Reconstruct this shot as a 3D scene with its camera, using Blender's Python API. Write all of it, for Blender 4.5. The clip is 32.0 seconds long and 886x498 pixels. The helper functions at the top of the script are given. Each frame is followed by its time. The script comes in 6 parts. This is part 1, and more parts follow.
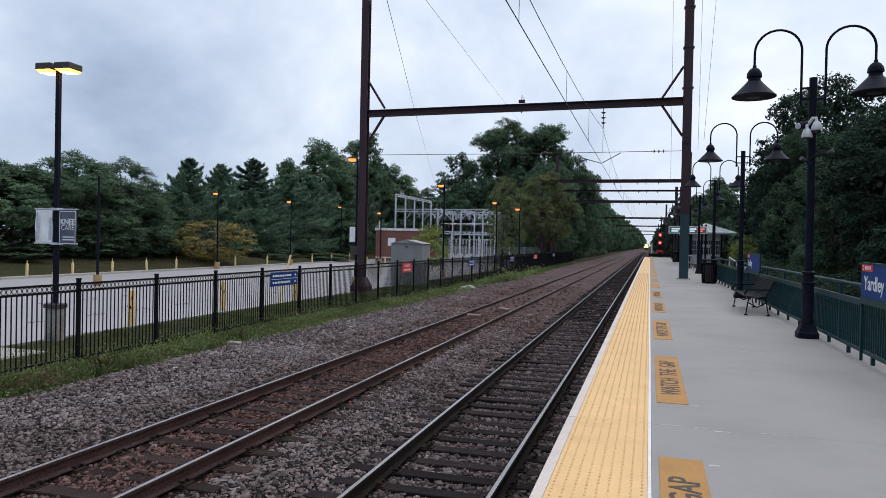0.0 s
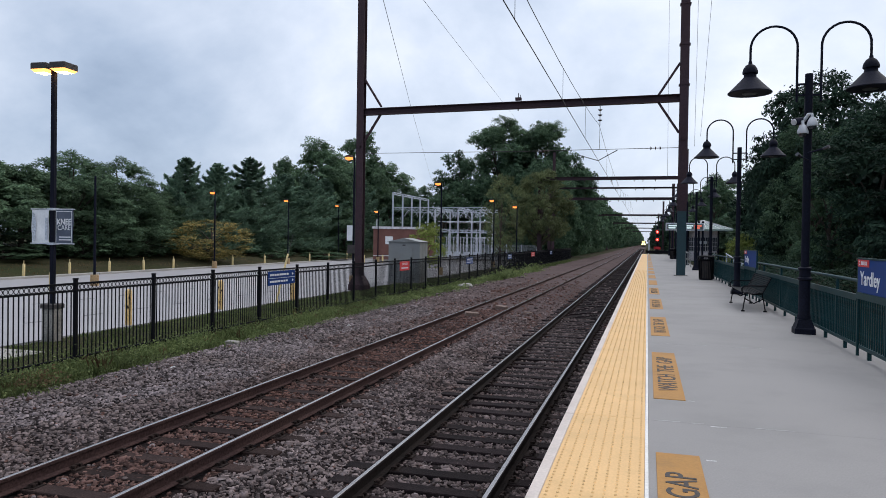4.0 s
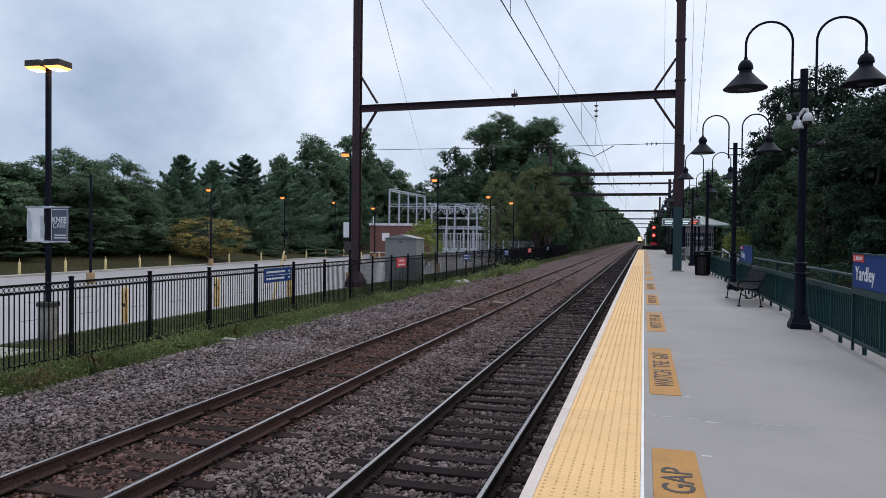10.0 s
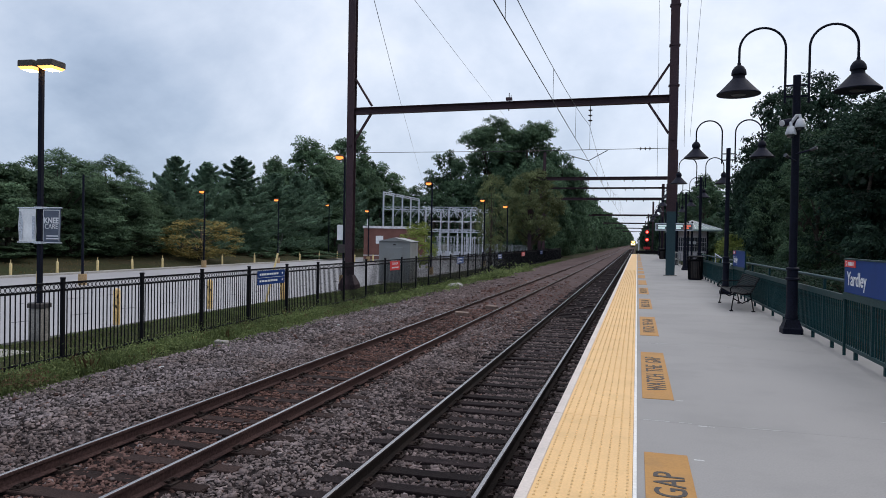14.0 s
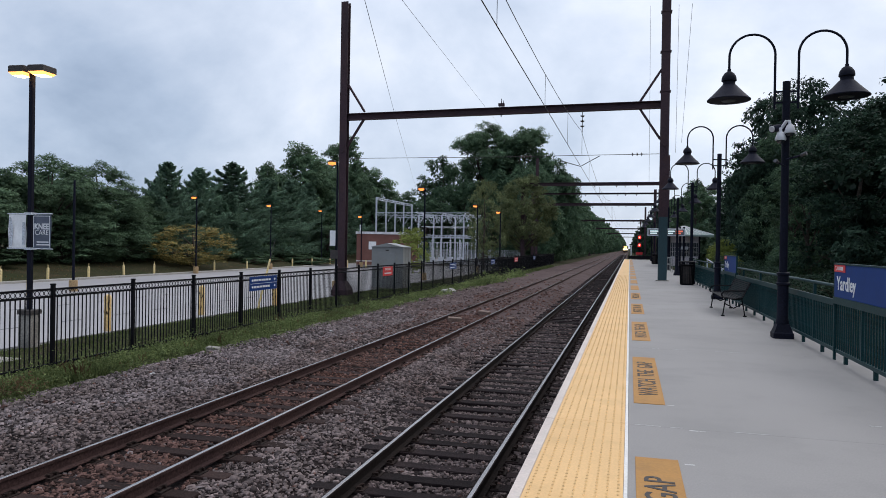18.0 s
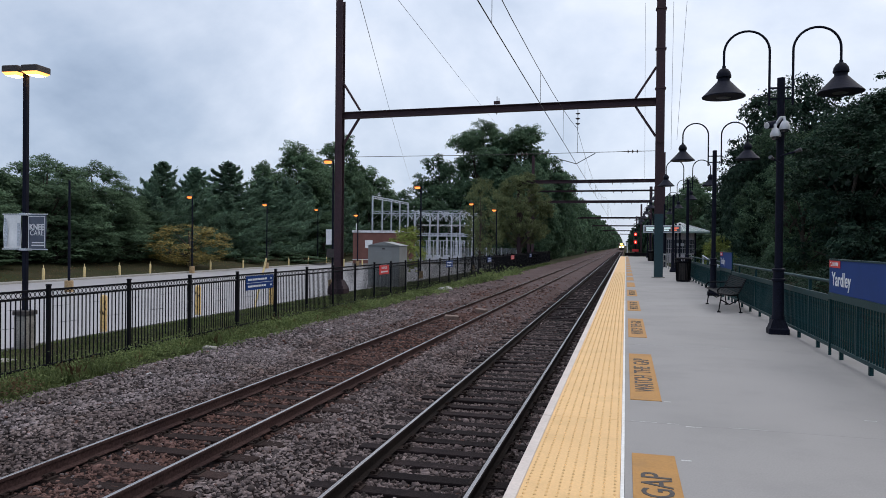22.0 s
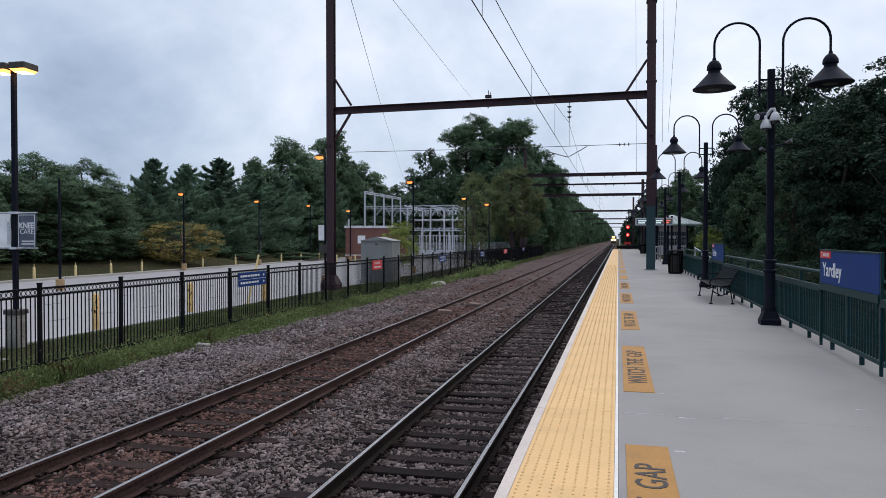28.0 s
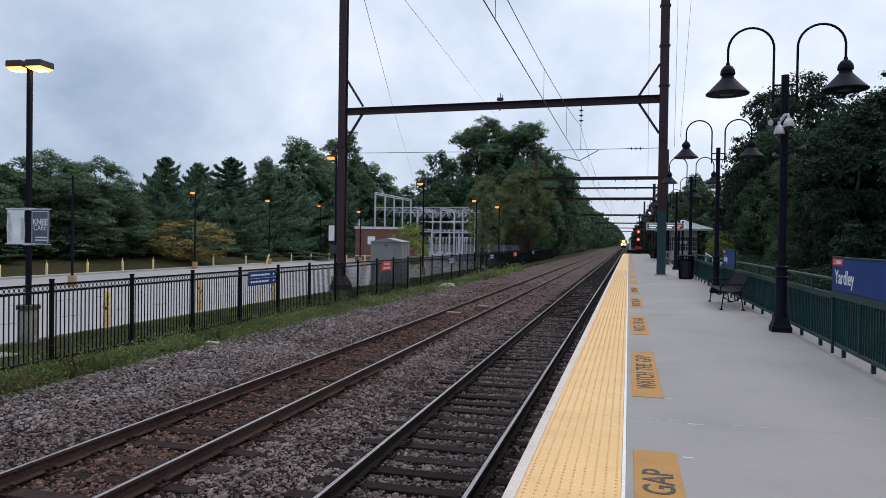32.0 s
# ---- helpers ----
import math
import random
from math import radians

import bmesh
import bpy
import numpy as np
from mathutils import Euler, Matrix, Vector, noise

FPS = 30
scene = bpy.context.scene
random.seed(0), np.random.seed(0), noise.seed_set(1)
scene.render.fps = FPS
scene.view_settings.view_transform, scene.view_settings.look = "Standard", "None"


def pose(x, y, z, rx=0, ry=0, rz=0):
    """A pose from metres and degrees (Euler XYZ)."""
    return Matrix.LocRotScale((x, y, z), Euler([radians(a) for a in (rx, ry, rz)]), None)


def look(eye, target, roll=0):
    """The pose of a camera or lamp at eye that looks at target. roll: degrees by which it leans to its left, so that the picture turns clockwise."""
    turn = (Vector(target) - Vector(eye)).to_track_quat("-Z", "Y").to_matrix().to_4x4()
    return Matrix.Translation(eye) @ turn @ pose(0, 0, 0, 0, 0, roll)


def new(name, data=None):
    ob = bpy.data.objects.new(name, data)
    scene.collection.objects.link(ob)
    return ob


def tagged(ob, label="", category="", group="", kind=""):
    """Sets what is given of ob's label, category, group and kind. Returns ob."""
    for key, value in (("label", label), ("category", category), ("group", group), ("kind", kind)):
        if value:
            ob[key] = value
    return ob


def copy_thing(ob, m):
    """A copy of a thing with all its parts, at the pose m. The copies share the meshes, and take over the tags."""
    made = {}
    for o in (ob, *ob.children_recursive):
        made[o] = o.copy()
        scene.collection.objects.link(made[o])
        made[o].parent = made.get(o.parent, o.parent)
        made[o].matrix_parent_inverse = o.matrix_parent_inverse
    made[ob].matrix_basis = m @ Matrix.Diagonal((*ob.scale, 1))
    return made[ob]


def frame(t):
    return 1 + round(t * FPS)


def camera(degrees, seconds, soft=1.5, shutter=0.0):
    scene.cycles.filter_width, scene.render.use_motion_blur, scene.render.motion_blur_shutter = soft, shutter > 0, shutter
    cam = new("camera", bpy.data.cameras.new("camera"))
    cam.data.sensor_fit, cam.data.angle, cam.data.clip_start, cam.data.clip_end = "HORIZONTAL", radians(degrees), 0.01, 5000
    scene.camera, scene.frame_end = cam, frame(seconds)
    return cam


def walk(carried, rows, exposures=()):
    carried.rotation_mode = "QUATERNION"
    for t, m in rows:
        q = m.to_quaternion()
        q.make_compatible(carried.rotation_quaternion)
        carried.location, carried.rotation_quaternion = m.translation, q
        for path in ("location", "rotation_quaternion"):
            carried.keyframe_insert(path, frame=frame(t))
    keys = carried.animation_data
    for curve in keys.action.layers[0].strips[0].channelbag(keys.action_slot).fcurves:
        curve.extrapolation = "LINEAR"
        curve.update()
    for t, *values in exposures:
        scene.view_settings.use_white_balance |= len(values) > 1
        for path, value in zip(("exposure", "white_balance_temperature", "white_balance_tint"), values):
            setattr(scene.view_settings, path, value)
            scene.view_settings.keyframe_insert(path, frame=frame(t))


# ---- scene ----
# ---- camera ----
cam = camera(64.80, 32.0, soft=0.62)
PATH = [
    (0, 0.003, -0.009, 1.539, 16.507, -0.611, -1.183), (0.5, 0.006, -0.012, 1.536, 16.607, -0.514, -1.062), (1, 0.007, -0.012, 1.538, 16.740, -0.476, -1.193),
    (1.5, 0.006, -0.012, 1.533, 16.785, -0.605, -1.125), (2, 0.009, -0.011, 1.536, 16.685, -0.793, -1.009), (2.5, 0.008, -0.013, 1.534, 16.461, -0.718, -1.071),
    (3, 0.008, -0.011, 1.534, 16.347, -0.827, -0.808), (3.5, 0.009, -0.011, 1.533, 16.324, -0.797, -0.842), (5.5, 0.016, -0.006, 1.535, 16.137, -0.705, -0.915),
    (6, 0.015, -0.005, 1.535, 15.888, -0.895, -0.972), (6.5, 0.014, -0.007, 1.536, 15.884, -0.873, -0.786), (7, 0.015, -0.004, 1.536, 16.041, -0.898, -1.029),
    (7.5, 0.018, -0.005, 1.536, 15.944, -1.077, -0.867), (8, 0.017, -0.003, 1.536, 15.927, -1.000, -0.809), (8.5, 0.019, -0.003, 1.537, 15.911, -0.936, -0.716),
    (9, 0.019, -0.004, 1.537, 15.826, -1.287, -0.685), (9.5, 0.020, -0.006, 1.534, 16.003, -1.247, -0.678), (10, 0.019, -0.008, 1.537, 16.036, -1.049, -0.642),
    (10.5, 0.021, -0.009, 1.537, 16.105, -0.809, -0.843), (11, 0.024, -0.011, 1.535, 16.007, -0.966, -0.912), (11.5, 0.024, -0.010, 1.536, 16.041, -1.078, -0.968),
    (12, 0.025, -0.010, 1.530, 15.673, -1.074, -0.937), (12.5, 0.023, -0.008, 1.533, 15.584, -0.872, -0.809), (13, 0.021, -0.007, 1.532, 15.668, -1.076, -0.922),
    (13.5, 0.019, -0.002, 1.532, 15.668, -0.766, -0.995), (14, 0.019, -0.003, 1.535, 15.533, -0.775, -0.984), (14.5, 0.020, -0.001, 1.534, 15.461, -0.643, -0.915),
    (16.5, 0.030, 0.002, 1.533, 15.377, -0.601, -0.950), (17, 0.033, -0.002, 1.532, 15.307, -0.669, -0.693), (17.5, 0.033, -0.002, 1.533, 15.167, -0.729, -0.664),
    (18, 0.035, -0.002, 1.533, 14.964, -0.305, -0.905), (18.5, 0.039, -0.007, 1.533, 15.218, -0.226, -0.822), (19, 0.040, -0.008, 1.533, 15.172, -0.500, -0.647),
    (19.5, 0.037, -0.007, 1.531, 14.859, -0.402, -0.680), (20, 0.040, -0.008, 1.531, 14.787, -0.442, -0.752), (20.5, 0.038, -0.005, 1.534, 14.824, -0.419, -0.795),
    (21, 0.038, -0.009, 1.530, 14.744, -0.570, -0.635), (21.5, 0.040, -0.009, 1.532, 14.685, -0.538, -0.670), (22, 0.039, -0.005, 1.532, 14.669, -0.451, -0.561),
    (22.5, 0.043, -0.009, 1.531, 14.614, -0.371, -0.655), (23, 0.041, -0.007, 1.532, 14.621, -0.526, -0.578), (23.5, 0.041, -0.004, 1.529, 14.557, -0.797, -0.501),
    (24, 0.039, -0.005, 1.528, 14.555, -0.970, -0.430), (24.5, 0.038, -0.002, 1.529, 14.298, -1.117, -0.406), (25, 0.039, -0.000, 1.528, 14.092, -0.863, -0.496),
    (25.5, 0.040, 0.001, 1.528, 14.272, -0.934, -0.592), (27.5, 0.040, 0.004, 1.531, 13.987, -1.028, -0.141), (28, 0.042, 0.001, 1.528, 14.081, -0.884, 0.008),
    (28.5, 0.041, 0.000, 1.526, 14.057, -1.002, 0.056), (29, 0.043, -0.001, 1.529, 14.000, -1.092, 0.165), (29.5, 0.043, -0.004, 1.528, 14.080, -0.942, 0.032),
    (30, 0.045, -0.008, 1.527, 14.345, -0.965, -0.072), (30.5, 0.045, -0.006, 1.526, 14.552, -0.918, -0.250), (31, 0.045, -0.006, 1.528, 14.791, -0.887, -0.528),
    (31.5, 0.041, -0.003, 1.527, 14.764, -0.853, -0.787), (32, 0.041, -0.003, 1.526, 14.884, -0.730, -0.791)]
walk(cam, [(t, pose(x, y, z, 90 + pitch, roll, yaw)) for t, x, y, z, yaw, pitch, roll in PATH],
     exposures=[(0.0, 0.0), (12.0, -0.03), (24.0, -0.05), (32.0, -0.04)])

# ---- world, sun ----
SUN_AZ, SUN_EL = radians(38), radians(24)      # brighter side of the overcast, to the right of the line


def make_world():
    world = bpy.data.worlds.new("overcast_dusk")
    scene.world = world
    world.use_nodes = True
    nt = world.node_tree
    nt.nodes.clear()
    n = nt.nodes.new
    link = nt.links.new
    out, bg = n("ShaderNodeOutputWorld"), n("ShaderNodeBackground")
    coord = n("ShaderNodeTexCoord")
    sky = n("ShaderNodeTexSky")
    sky.sky_type = "NISHITA"
    sky.sun_disc = False
    sky.sun_elevation, sky.sun_rotation = SUN_EL, SUN_AZ
    sep = n("ShaderNodeSeparateXYZ")
    link(coord.outputs["Generated"], sep.inputs[0])

    def math_node(op, a, b=None, clamp=False):
        m = n("ShaderNodeMath")
        m.operation, m.use_clamp = op, clamp
        for i, v in enumerate((a, b)):
            if v is None:
                continue
            if isinstance(v, (int, float)):
                m.inputs[i].default_value = v
            else:
                link(v, m.inputs[i])
        return m.outputs[0]

    # cloud layer seen in perspective: direction divided by height
    up = math_node("MAXIMUM", sep.outputs[2], 0.0)
    den = math_node("ADD", up, 0.75)
    cx = math_node("DIVIDE", sep.outputs[0], den)
    cy = math_node("DIVIDE", sep.outputs[1], den)
    comb = n("ShaderNodeCombineXYZ")
    link(cx, comb.inputs[0])
    link(cy, comb.inputs[1])
    big = n("ShaderNodeTexNoise")
    big.inputs["Scale"].default_value = 2.7
    big.inputs["Detail"].default_value = 8
    big.inputs["Roughness"].default_value = 0.55
    big.inputs["Distortion"].default_value = 0.12
    link(comb.outputs[0], big.inputs["Vector"])
    # brightness rises towards the sunset side
    vec = n("ShaderNodeVectorMath")
    vec.operation = "DOT_PRODUCT"
    link(coord.outputs["Generated"], vec.inputs[0])
    vec.inputs[1].default_value = (math.sin(SUN_AZ), math.cos(SUN_AZ), 0.25)
    side = math_node("MULTIPLY_ADD", vec.outputs["Value"], 0.37)
    nt.nodes[-1].inputs[2].default_value = 0.090
    up_part = math_node("MULTIPLY", up, 0.78)
    s1 = math_node("ADD", side, up_part)
    cloud = math_node("MULTIPLY_ADD", big.outputs["Fac"], 1.65)
    nt.nodes[-1].inputs[2].default_value = -0.725
    fac = math_node("ADD", s1, cloud, True)
    ramp = n("ShaderNodeValToRGB")
    cr = ramp.color_ramp
    cr.elements[0].position, cr.elements[0].color = 0.0, (0.205, 0.285, 0.43, 1)
    cr.elements[1].position, cr.elements[1].color = 1.0, (1.03, 1.06, 1.13, 1)
    e = cr.elements.new(0.33)
    e.color = (0.44, 0.535, 0.70, 1)
    e = cr.elements.new(0.66)
    e.color = (0.705, 0.785, 0.935, 1)
    link(fac, ramp.inputs[0])
    mix = n("ShaderNodeMix")
    mix.data_type = "RGBA"
    mix.blend_type = "ADD"
    mix.inputs[0].default_value = 0.012
    link(ramp.outputs[0], mix.inputs[6])
    link(sky.outputs[0], mix.inputs[7])
    link(mix.outputs[2], bg.inputs[0])
    # an overcast sky grows brighter towards the zenith
    high = math_node("MAXIMUM", math_node("SUBTRACT", sep.outputs[2], 0.30), 0.0)
    link(math_node("MULTIPLY_ADD", high, 0.66), bg.inputs[1])
    nt.nodes[-1].inputs[2].default_value = 1.0
    link(bg.outputs[0], out.inputs[0])


make_world()
sun = new("sun", bpy.data.lights.new("sun", "SUN"))
sun.data.energy, sun.data.angle, sun.data.color = 0.5, radians(40), (1.0, 0.94, 0.90)
sun.matrix_world = look((math.sin(SUN_AZ) * 50, math.cos(SUN_AZ) * 50, 40), (0, 0, 0))


# ---- materials ----
def mat(name, base, base2=None, rough=0.7, metal=0.0, big=1.2, fine=30.0, bump=0.2, bump_scale=None,
        rand=0.0, island=0.0, spec=0.5, fine_amt=0.35, stain=None, stain_scale=0.5, stain_amt=0.5, world_space=False):
    m = bpy.data.materials.new(name)
    m.use_nodes = True
    nt = m.node_tree
    n, link = nt.nodes.new, nt.links.new
    b = nt.nodes["Principled BSDF"]
    base2 = base2 or tuple(c * 0.72 for c in base)
    if world_space:
        co = n("ShaderNodeNewGeometry").outputs["Position"]
    else:
        co = n("ShaderNodeTexCoord").outputs["Object"]
    t1, t2 = n("ShaderNodeTexNoise"), n("ShaderNodeTexNoise")
    for t, s, d in ((t1, big, 4), (t2, fine, 3)):
        t.inputs["Scale"].default_value = s
        t.inputs["Detail"].default_value = d
        link(co, t.inputs["Vector"])

    def mix(a, c, fac, kind="MIX"):
        x = n("ShaderNodeMix")
        x.data_type, x.blend_type = "RGBA", kind
        for i, v in ((6, a), (7, c)):
            if isinstance(v, tuple):
                x.inputs[i].default_value = (*v[:3], 1)
            else:
                link(v, x.inputs[i])
        if isinstance(fac, (int, float)):
            x.inputs[0].default_value = fac
        else:
            link(fac, x.inputs[0])
        return x.outputs[2]

    def ramp(v, lo, hi):
        r = n("ShaderNodeMapRange")
        r.inputs[1].default_value, r.inputs[2].default_value = lo, hi
        link(v, r.inputs[0])
        return r.outputs[0]

    col = mix(base, base2, ramp(t1.outputs["Fac"], 0.32, 0.68))
    fine_c = mix((1 - fine_amt,) * 3, (1 + fine_amt,) * 3, ramp(t2.outputs["Fac"], 0.3, 0.7))
    col = mix(col, fine_c, 1.0, "MULTIPLY")
    if stain:
        t3 = n("ShaderNodeTexNoise")
        t3.inputs["Scale"].default_value = stain_scale
        t3.inputs["Detail"].default_value = 6
        t3.inputs["Roughness"].default_value = 0.65
        link(co, t3.inputs["Vector"])
        f = n("ShaderNodeMath")
        f.operation = "MULTIPLY"
        link(ramp(t3.outputs["Fac"], 0.5, 0.66), f.inputs[0])
        f.inputs[1].default_value = stain_amt
        col = mix(col, stain, f.outputs[0])
    if rand or island:
        src = n("ShaderNodeObjectInfo").outputs["Random"] if rand else n("ShaderNodeNewGeometry").outputs["Random Per Island"]
        a = rand or island
        col = mix(col, mix((1 - a,) * 3, (1 + a,) * 3, src), 1.0, "MULTIPLY")
    link(col, b.inputs["Base Color"])
    b.inputs["Roughness"].default_value = rough
    b.inputs["Metallic"].default_value = metal
    b.inputs["Specular IOR Level"].default_value = spec
    if bump:
        bp = n("ShaderNodeBump")
        bp.inputs["Strength"].default_value = bump
        bp.inputs["Distance"].default_value = 0.02
        if bump_scale:
            t4 = n("ShaderNodeTexNoise")
            t4.inputs["Scale"].default_value = bump_scale
            t4.inputs["Detail"].default_value = 4
            link(co, t4.inputs["Vector"])
            link(t4.outputs["Fac"], bp.inputs["Height"])
        else:
            link(t2.outputs["Fac"], bp.inputs["Height"])
        link(bp.outputs[0], b.inputs["Normal"])
    return m


def glow(name, color, strength):
    m = bpy.data.materials.new(name)
    m.use_nodes = True
    b = m.node_tree.nodes["Principled BSDF"]
    b.inputs["Base Color"].default_value = (*color, 1)
    b.inputs["Emission Color"].default_value = (*color, 1)
    b.inputs["Emission Strength"].default_value = strength
    return m


def leaf_mat(name, dark, light, trans=0.25):
    m = bpy.data.materials.new(name)
    m.use_nodes = True
    nt = m.node_tree
    n, link = nt.nodes.new, nt.links.new
    b = nt.nodes["Principled BSDF"]
    isl = n("ShaderNodeNewGeometry").outputs["Random Per Island"]
    oi = n("ShaderNodeObjectInfo").outputs["Random"]
    r = n("ShaderNodeValToRGB")
    r.color_ramp.elements[0].color, r.color_ramp.elements[1].color = (*dark, 1), (*light, 1)
    link(isl, r.inputs[0])
    hs = n("ShaderNodeHueSaturation")
    mr = n("ShaderNodeMapRange")
    mr.inputs[3].default_value, mr.inputs[4].default_value = 0.85, 1.15
    link(oi, mr.inputs[0])
    # boughs differ: paler and darker patches paint lit and shadowed clumps
    tc, nz, nr, mu = n("ShaderNodeTexCoord"), n("ShaderNodeTexNoise"), n("ShaderNodeMapRange"), n("ShaderNodeMath")
    nz.inputs["Scale"].default_value, nz.inputs["Detail"].default_value = 0.75, 2.0
    link(tc.outputs["Object"], nz.inputs["Vector"])
    link(nz.outputs["Fac"], nr.inputs[0])
    nr.inputs[1].default_value, nr.inputs[2].default_value, nr.inputs[3].default_value, nr.inputs[4].default_value = 0.35, 0.68, 0.72, 1.4
    mu.operation = "MULTIPLY"
    link(mr.outputs[0], mu.inputs[0])
    link(nr.outputs[0], mu.inputs[1])
    link(mu.outputs[0], hs.inputs["Value"])
    link(r.outputs[0], hs.inputs["Color"])
    link(hs.outputs[0], b.inputs["Base Color"])
    b.inputs["Roughness"].default_value = 0.7
    b.inputs["Specular IOR Level"].default_value = 0.1
    tr = n("ShaderNodeBsdfTranslucent")
    link(hs.outputs[0], tr.inputs[0])
    mx = n("ShaderNodeMixShader")
    mx.inputs[0].default_value = trans
    link(b.outputs[0], mx.inputs[1])
    link(tr.outputs[0], mx.inputs[2])
    link(mx.outputs[0], nt.nodes["Material Output"].inputs[0])
    return m


M_CONC = mat("grey_deck_coating", (0.298, 0.280, 0.270), (0.258, 0.244, 0.236), 0.75, rand=0.03, big=0.45, fine=70, bump=0.06, fine_amt=0.06,
             stain=(0.232, 0.221, 0.212), stain_scale=0.9, stain_amt=0.5, world_space=True)
M_WHITE = mat("white_nosing", (0.66, 0.57, 0.515), (0.57, 0.49, 0.44), 0.6, big=2, fine=40, bump=0.05, fine_amt=0.08,
              stain=(0.42, 0.38, 0.34), stain_scale=3, stain_amt=0.3, world_space=True)
M_LINE = mat("white_line_paint", (0.80, 0.78, 0.76), (0.70, 0.67, 0.64), 0.6, big=2, fine=40, bump=0.03, fine_amt=0.08, world_space=True)
M_TACT = mat("yellow_tactile", (0.78, 0.495, 0.225), (0.72, 0.455, 0.205), 0.7, big=1.2, fine=60, bump=0.05, fine_amt=0.06,
             stain=(0.60, 0.38, 0.17), stain_scale=2.2, stain_amt=0.4, world_space=True)
M_DOME = mat("worn_dome", (0.76, 0.48, 0.215), (0.64, 0.40, 0.17), 0.75, big=2, fine=60, bump=0.0, fine_amt=0.15, island=0.25, world_space=True)
M_AMBER = mat("amber_paint", (0.430, 0.210, 0.047), (0.375, 0.184, 0.043), 0.7, big=2.5, fine=50, bump=0.05, fine_amt=0.08,
              stain=(0.24, 0.14, 0.06), stain_scale=4, stain_amt=0.35, world_space=True)
M_INK = mat("dark_paint", (0.035, 0.03, 0.03), (0.055, 0.045, 0.04), 0.7, big=8, fine=60, bump=0.0)
M_CONC_OLD = mat("weathered_concrete", (0.30, 0.28, 0.25), (0.19, 0.175, 0.155), 0.85, big=2.2, fine=40, bump=0.3, stain=(0.1, 0.09, 0.08), stain_scale=2)
# near-black bed colour paints the shade in the gaps between loose stones
M_BALLAST = mat("ballast_gap_shade", (0.020, 0.014, 0.014), (0.012, 0.009, 0.009), 0.95, spec=0.1, big=0.5, fine=16, bump=1.0, bump_scale=26, fine_amt=0.5,
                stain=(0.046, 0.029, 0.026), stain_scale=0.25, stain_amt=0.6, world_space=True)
M_BALLAST_FAR = mat("packed_brown_ballast", (0.110, 0.079, 0.077), (0.076, 0.052, 0.050), 0.95, spec=0.1, big=0.35, fine=14, bump=0.7, bump_scale=16, fine_amt=0.4,
                    stain=(0.072, 0.046, 0.040), stain_scale=0.22, stain_amt=0.6, world_space=True)
M_STONE = [mat("grey_stone", (0.204, 0.168, 0.170), (0.122, 0.099, 0.099), 0.80, spec=0.25, big=0.9, fine=30, bump=0.2, island=0.72, fine_amt=0.25,
               stain=(0.125, 0.092, 0.080), stain_scale=0.5, stain_amt=0.5, world_space=True),
           mat("rust_stained_stone", (0.122, 0.070, 0.060), (0.078, 0.043, 0.036), 0.9, spec=0.15, big=0.9, fine=30, bump=0.2, island=0.65, fine_amt=0.25,
               stain=(0.100, 0.047, 0.034), stain_scale=0.6, stain_amt=0.6, world_space=True),
           mat("sooty_stone", (0.140, 0.108, 0.104), (0.078, 0.057, 0.056), 0.85, spec=0.2, big=0.9, fine=30, bump=0.2, island=0.75, fine_amt=0.25,
               stain=(0.07, 0.05, 0.046), stain_scale=0.5, stain_amt=0.5, world_space=True),
           mat("dull_brown_stone", (0.174, 0.137, 0.132), (0.100, 0.075, 0.073), 0.85, spec=0.2, big=0.9, fine=30, bump=0.2, island=0.72, fine_amt=0.25,
               stain=(0.10, 0.065, 0.054), stain_scale=0.5, stain_amt=0.6, world_space=True)]
M_TIE = mat("creosoted_timber", (0.026, 0.018, 0.018), (0.014, 0.010, 0.011), 0.92, spec=0.12, big=3, fine=45, bump=0.5, rand=0.35, fine_amt=0.4)
M_TIE_RUST = mat("rusty_timber", (0.044, 0.028, 0.025), (0.026, 0.017, 0.016), 0.9, spec=0.1, big=3, fine=45, bump=0.5, rand=0.35, fine_amt=0.4)
M_RAIL_TOP = mat("polished_railhead", (0.42, 0.395, 0.39), (0.33, 0.305, 0.30), 0.27, 1.0, big=1, fine=80, bump=0.02, fine_amt=0.1)
M_RAIL_DARK = mat("dark_rail_web", (0.012, 0.009, 0.009), (0.020, 0.014, 0.012), 0.9, spec=0.12, big=2, fine=30, bump=0.2)
M_RAIL_RUST = mat("rusty_rail_web", (0.068, 0.040, 0.036), (0.046, 0.027, 0.026), 0.9, spec=0.1, big=1.5, fine=30, bump=0.25)
M_PLATE = mat("tie_plate_steel", (0.020, 0.015, 0.014), (0.036, 0.022, 0.018), 0.9, spec=0.15, big=4, fine=40, bump=0.2, rand=0.3)
M_GRASS = mat("grass_ground", (0.031, 0.037, 0.015), (0.042, 0.037, 0.019), 0.95, spec=0.1, big=0.35, fine=12, bump=0.9, bump_scale=18, fine_amt=0.45,
              stain=(0.066, 0.050, 0.032), stain_scale=0.4, stain_amt=0.5, world_space=True)
M_LOT = mat("pale_worn_asphalt", (0.318, 0.304, 0.314), (0.276, 0.264, 0.273), 0.55, big=0.25, fine=25, bump=0.1, fine_amt=0.1,
            stain=(0.33, 0.318, 0.326), stain_scale=0.3, stain_amt=0.5, world_space=True)
M_KERB = mat("concrete_kerb", (0.36, 0.34, 0.31), (0.29, 0.275, 0.25), 0.85, big=1, fine=30, bump=0.1, world_space=True)
M_CRACK = mat("tar_joint", (0.035, 0.035, 0.04), rough=0.7, big=4)
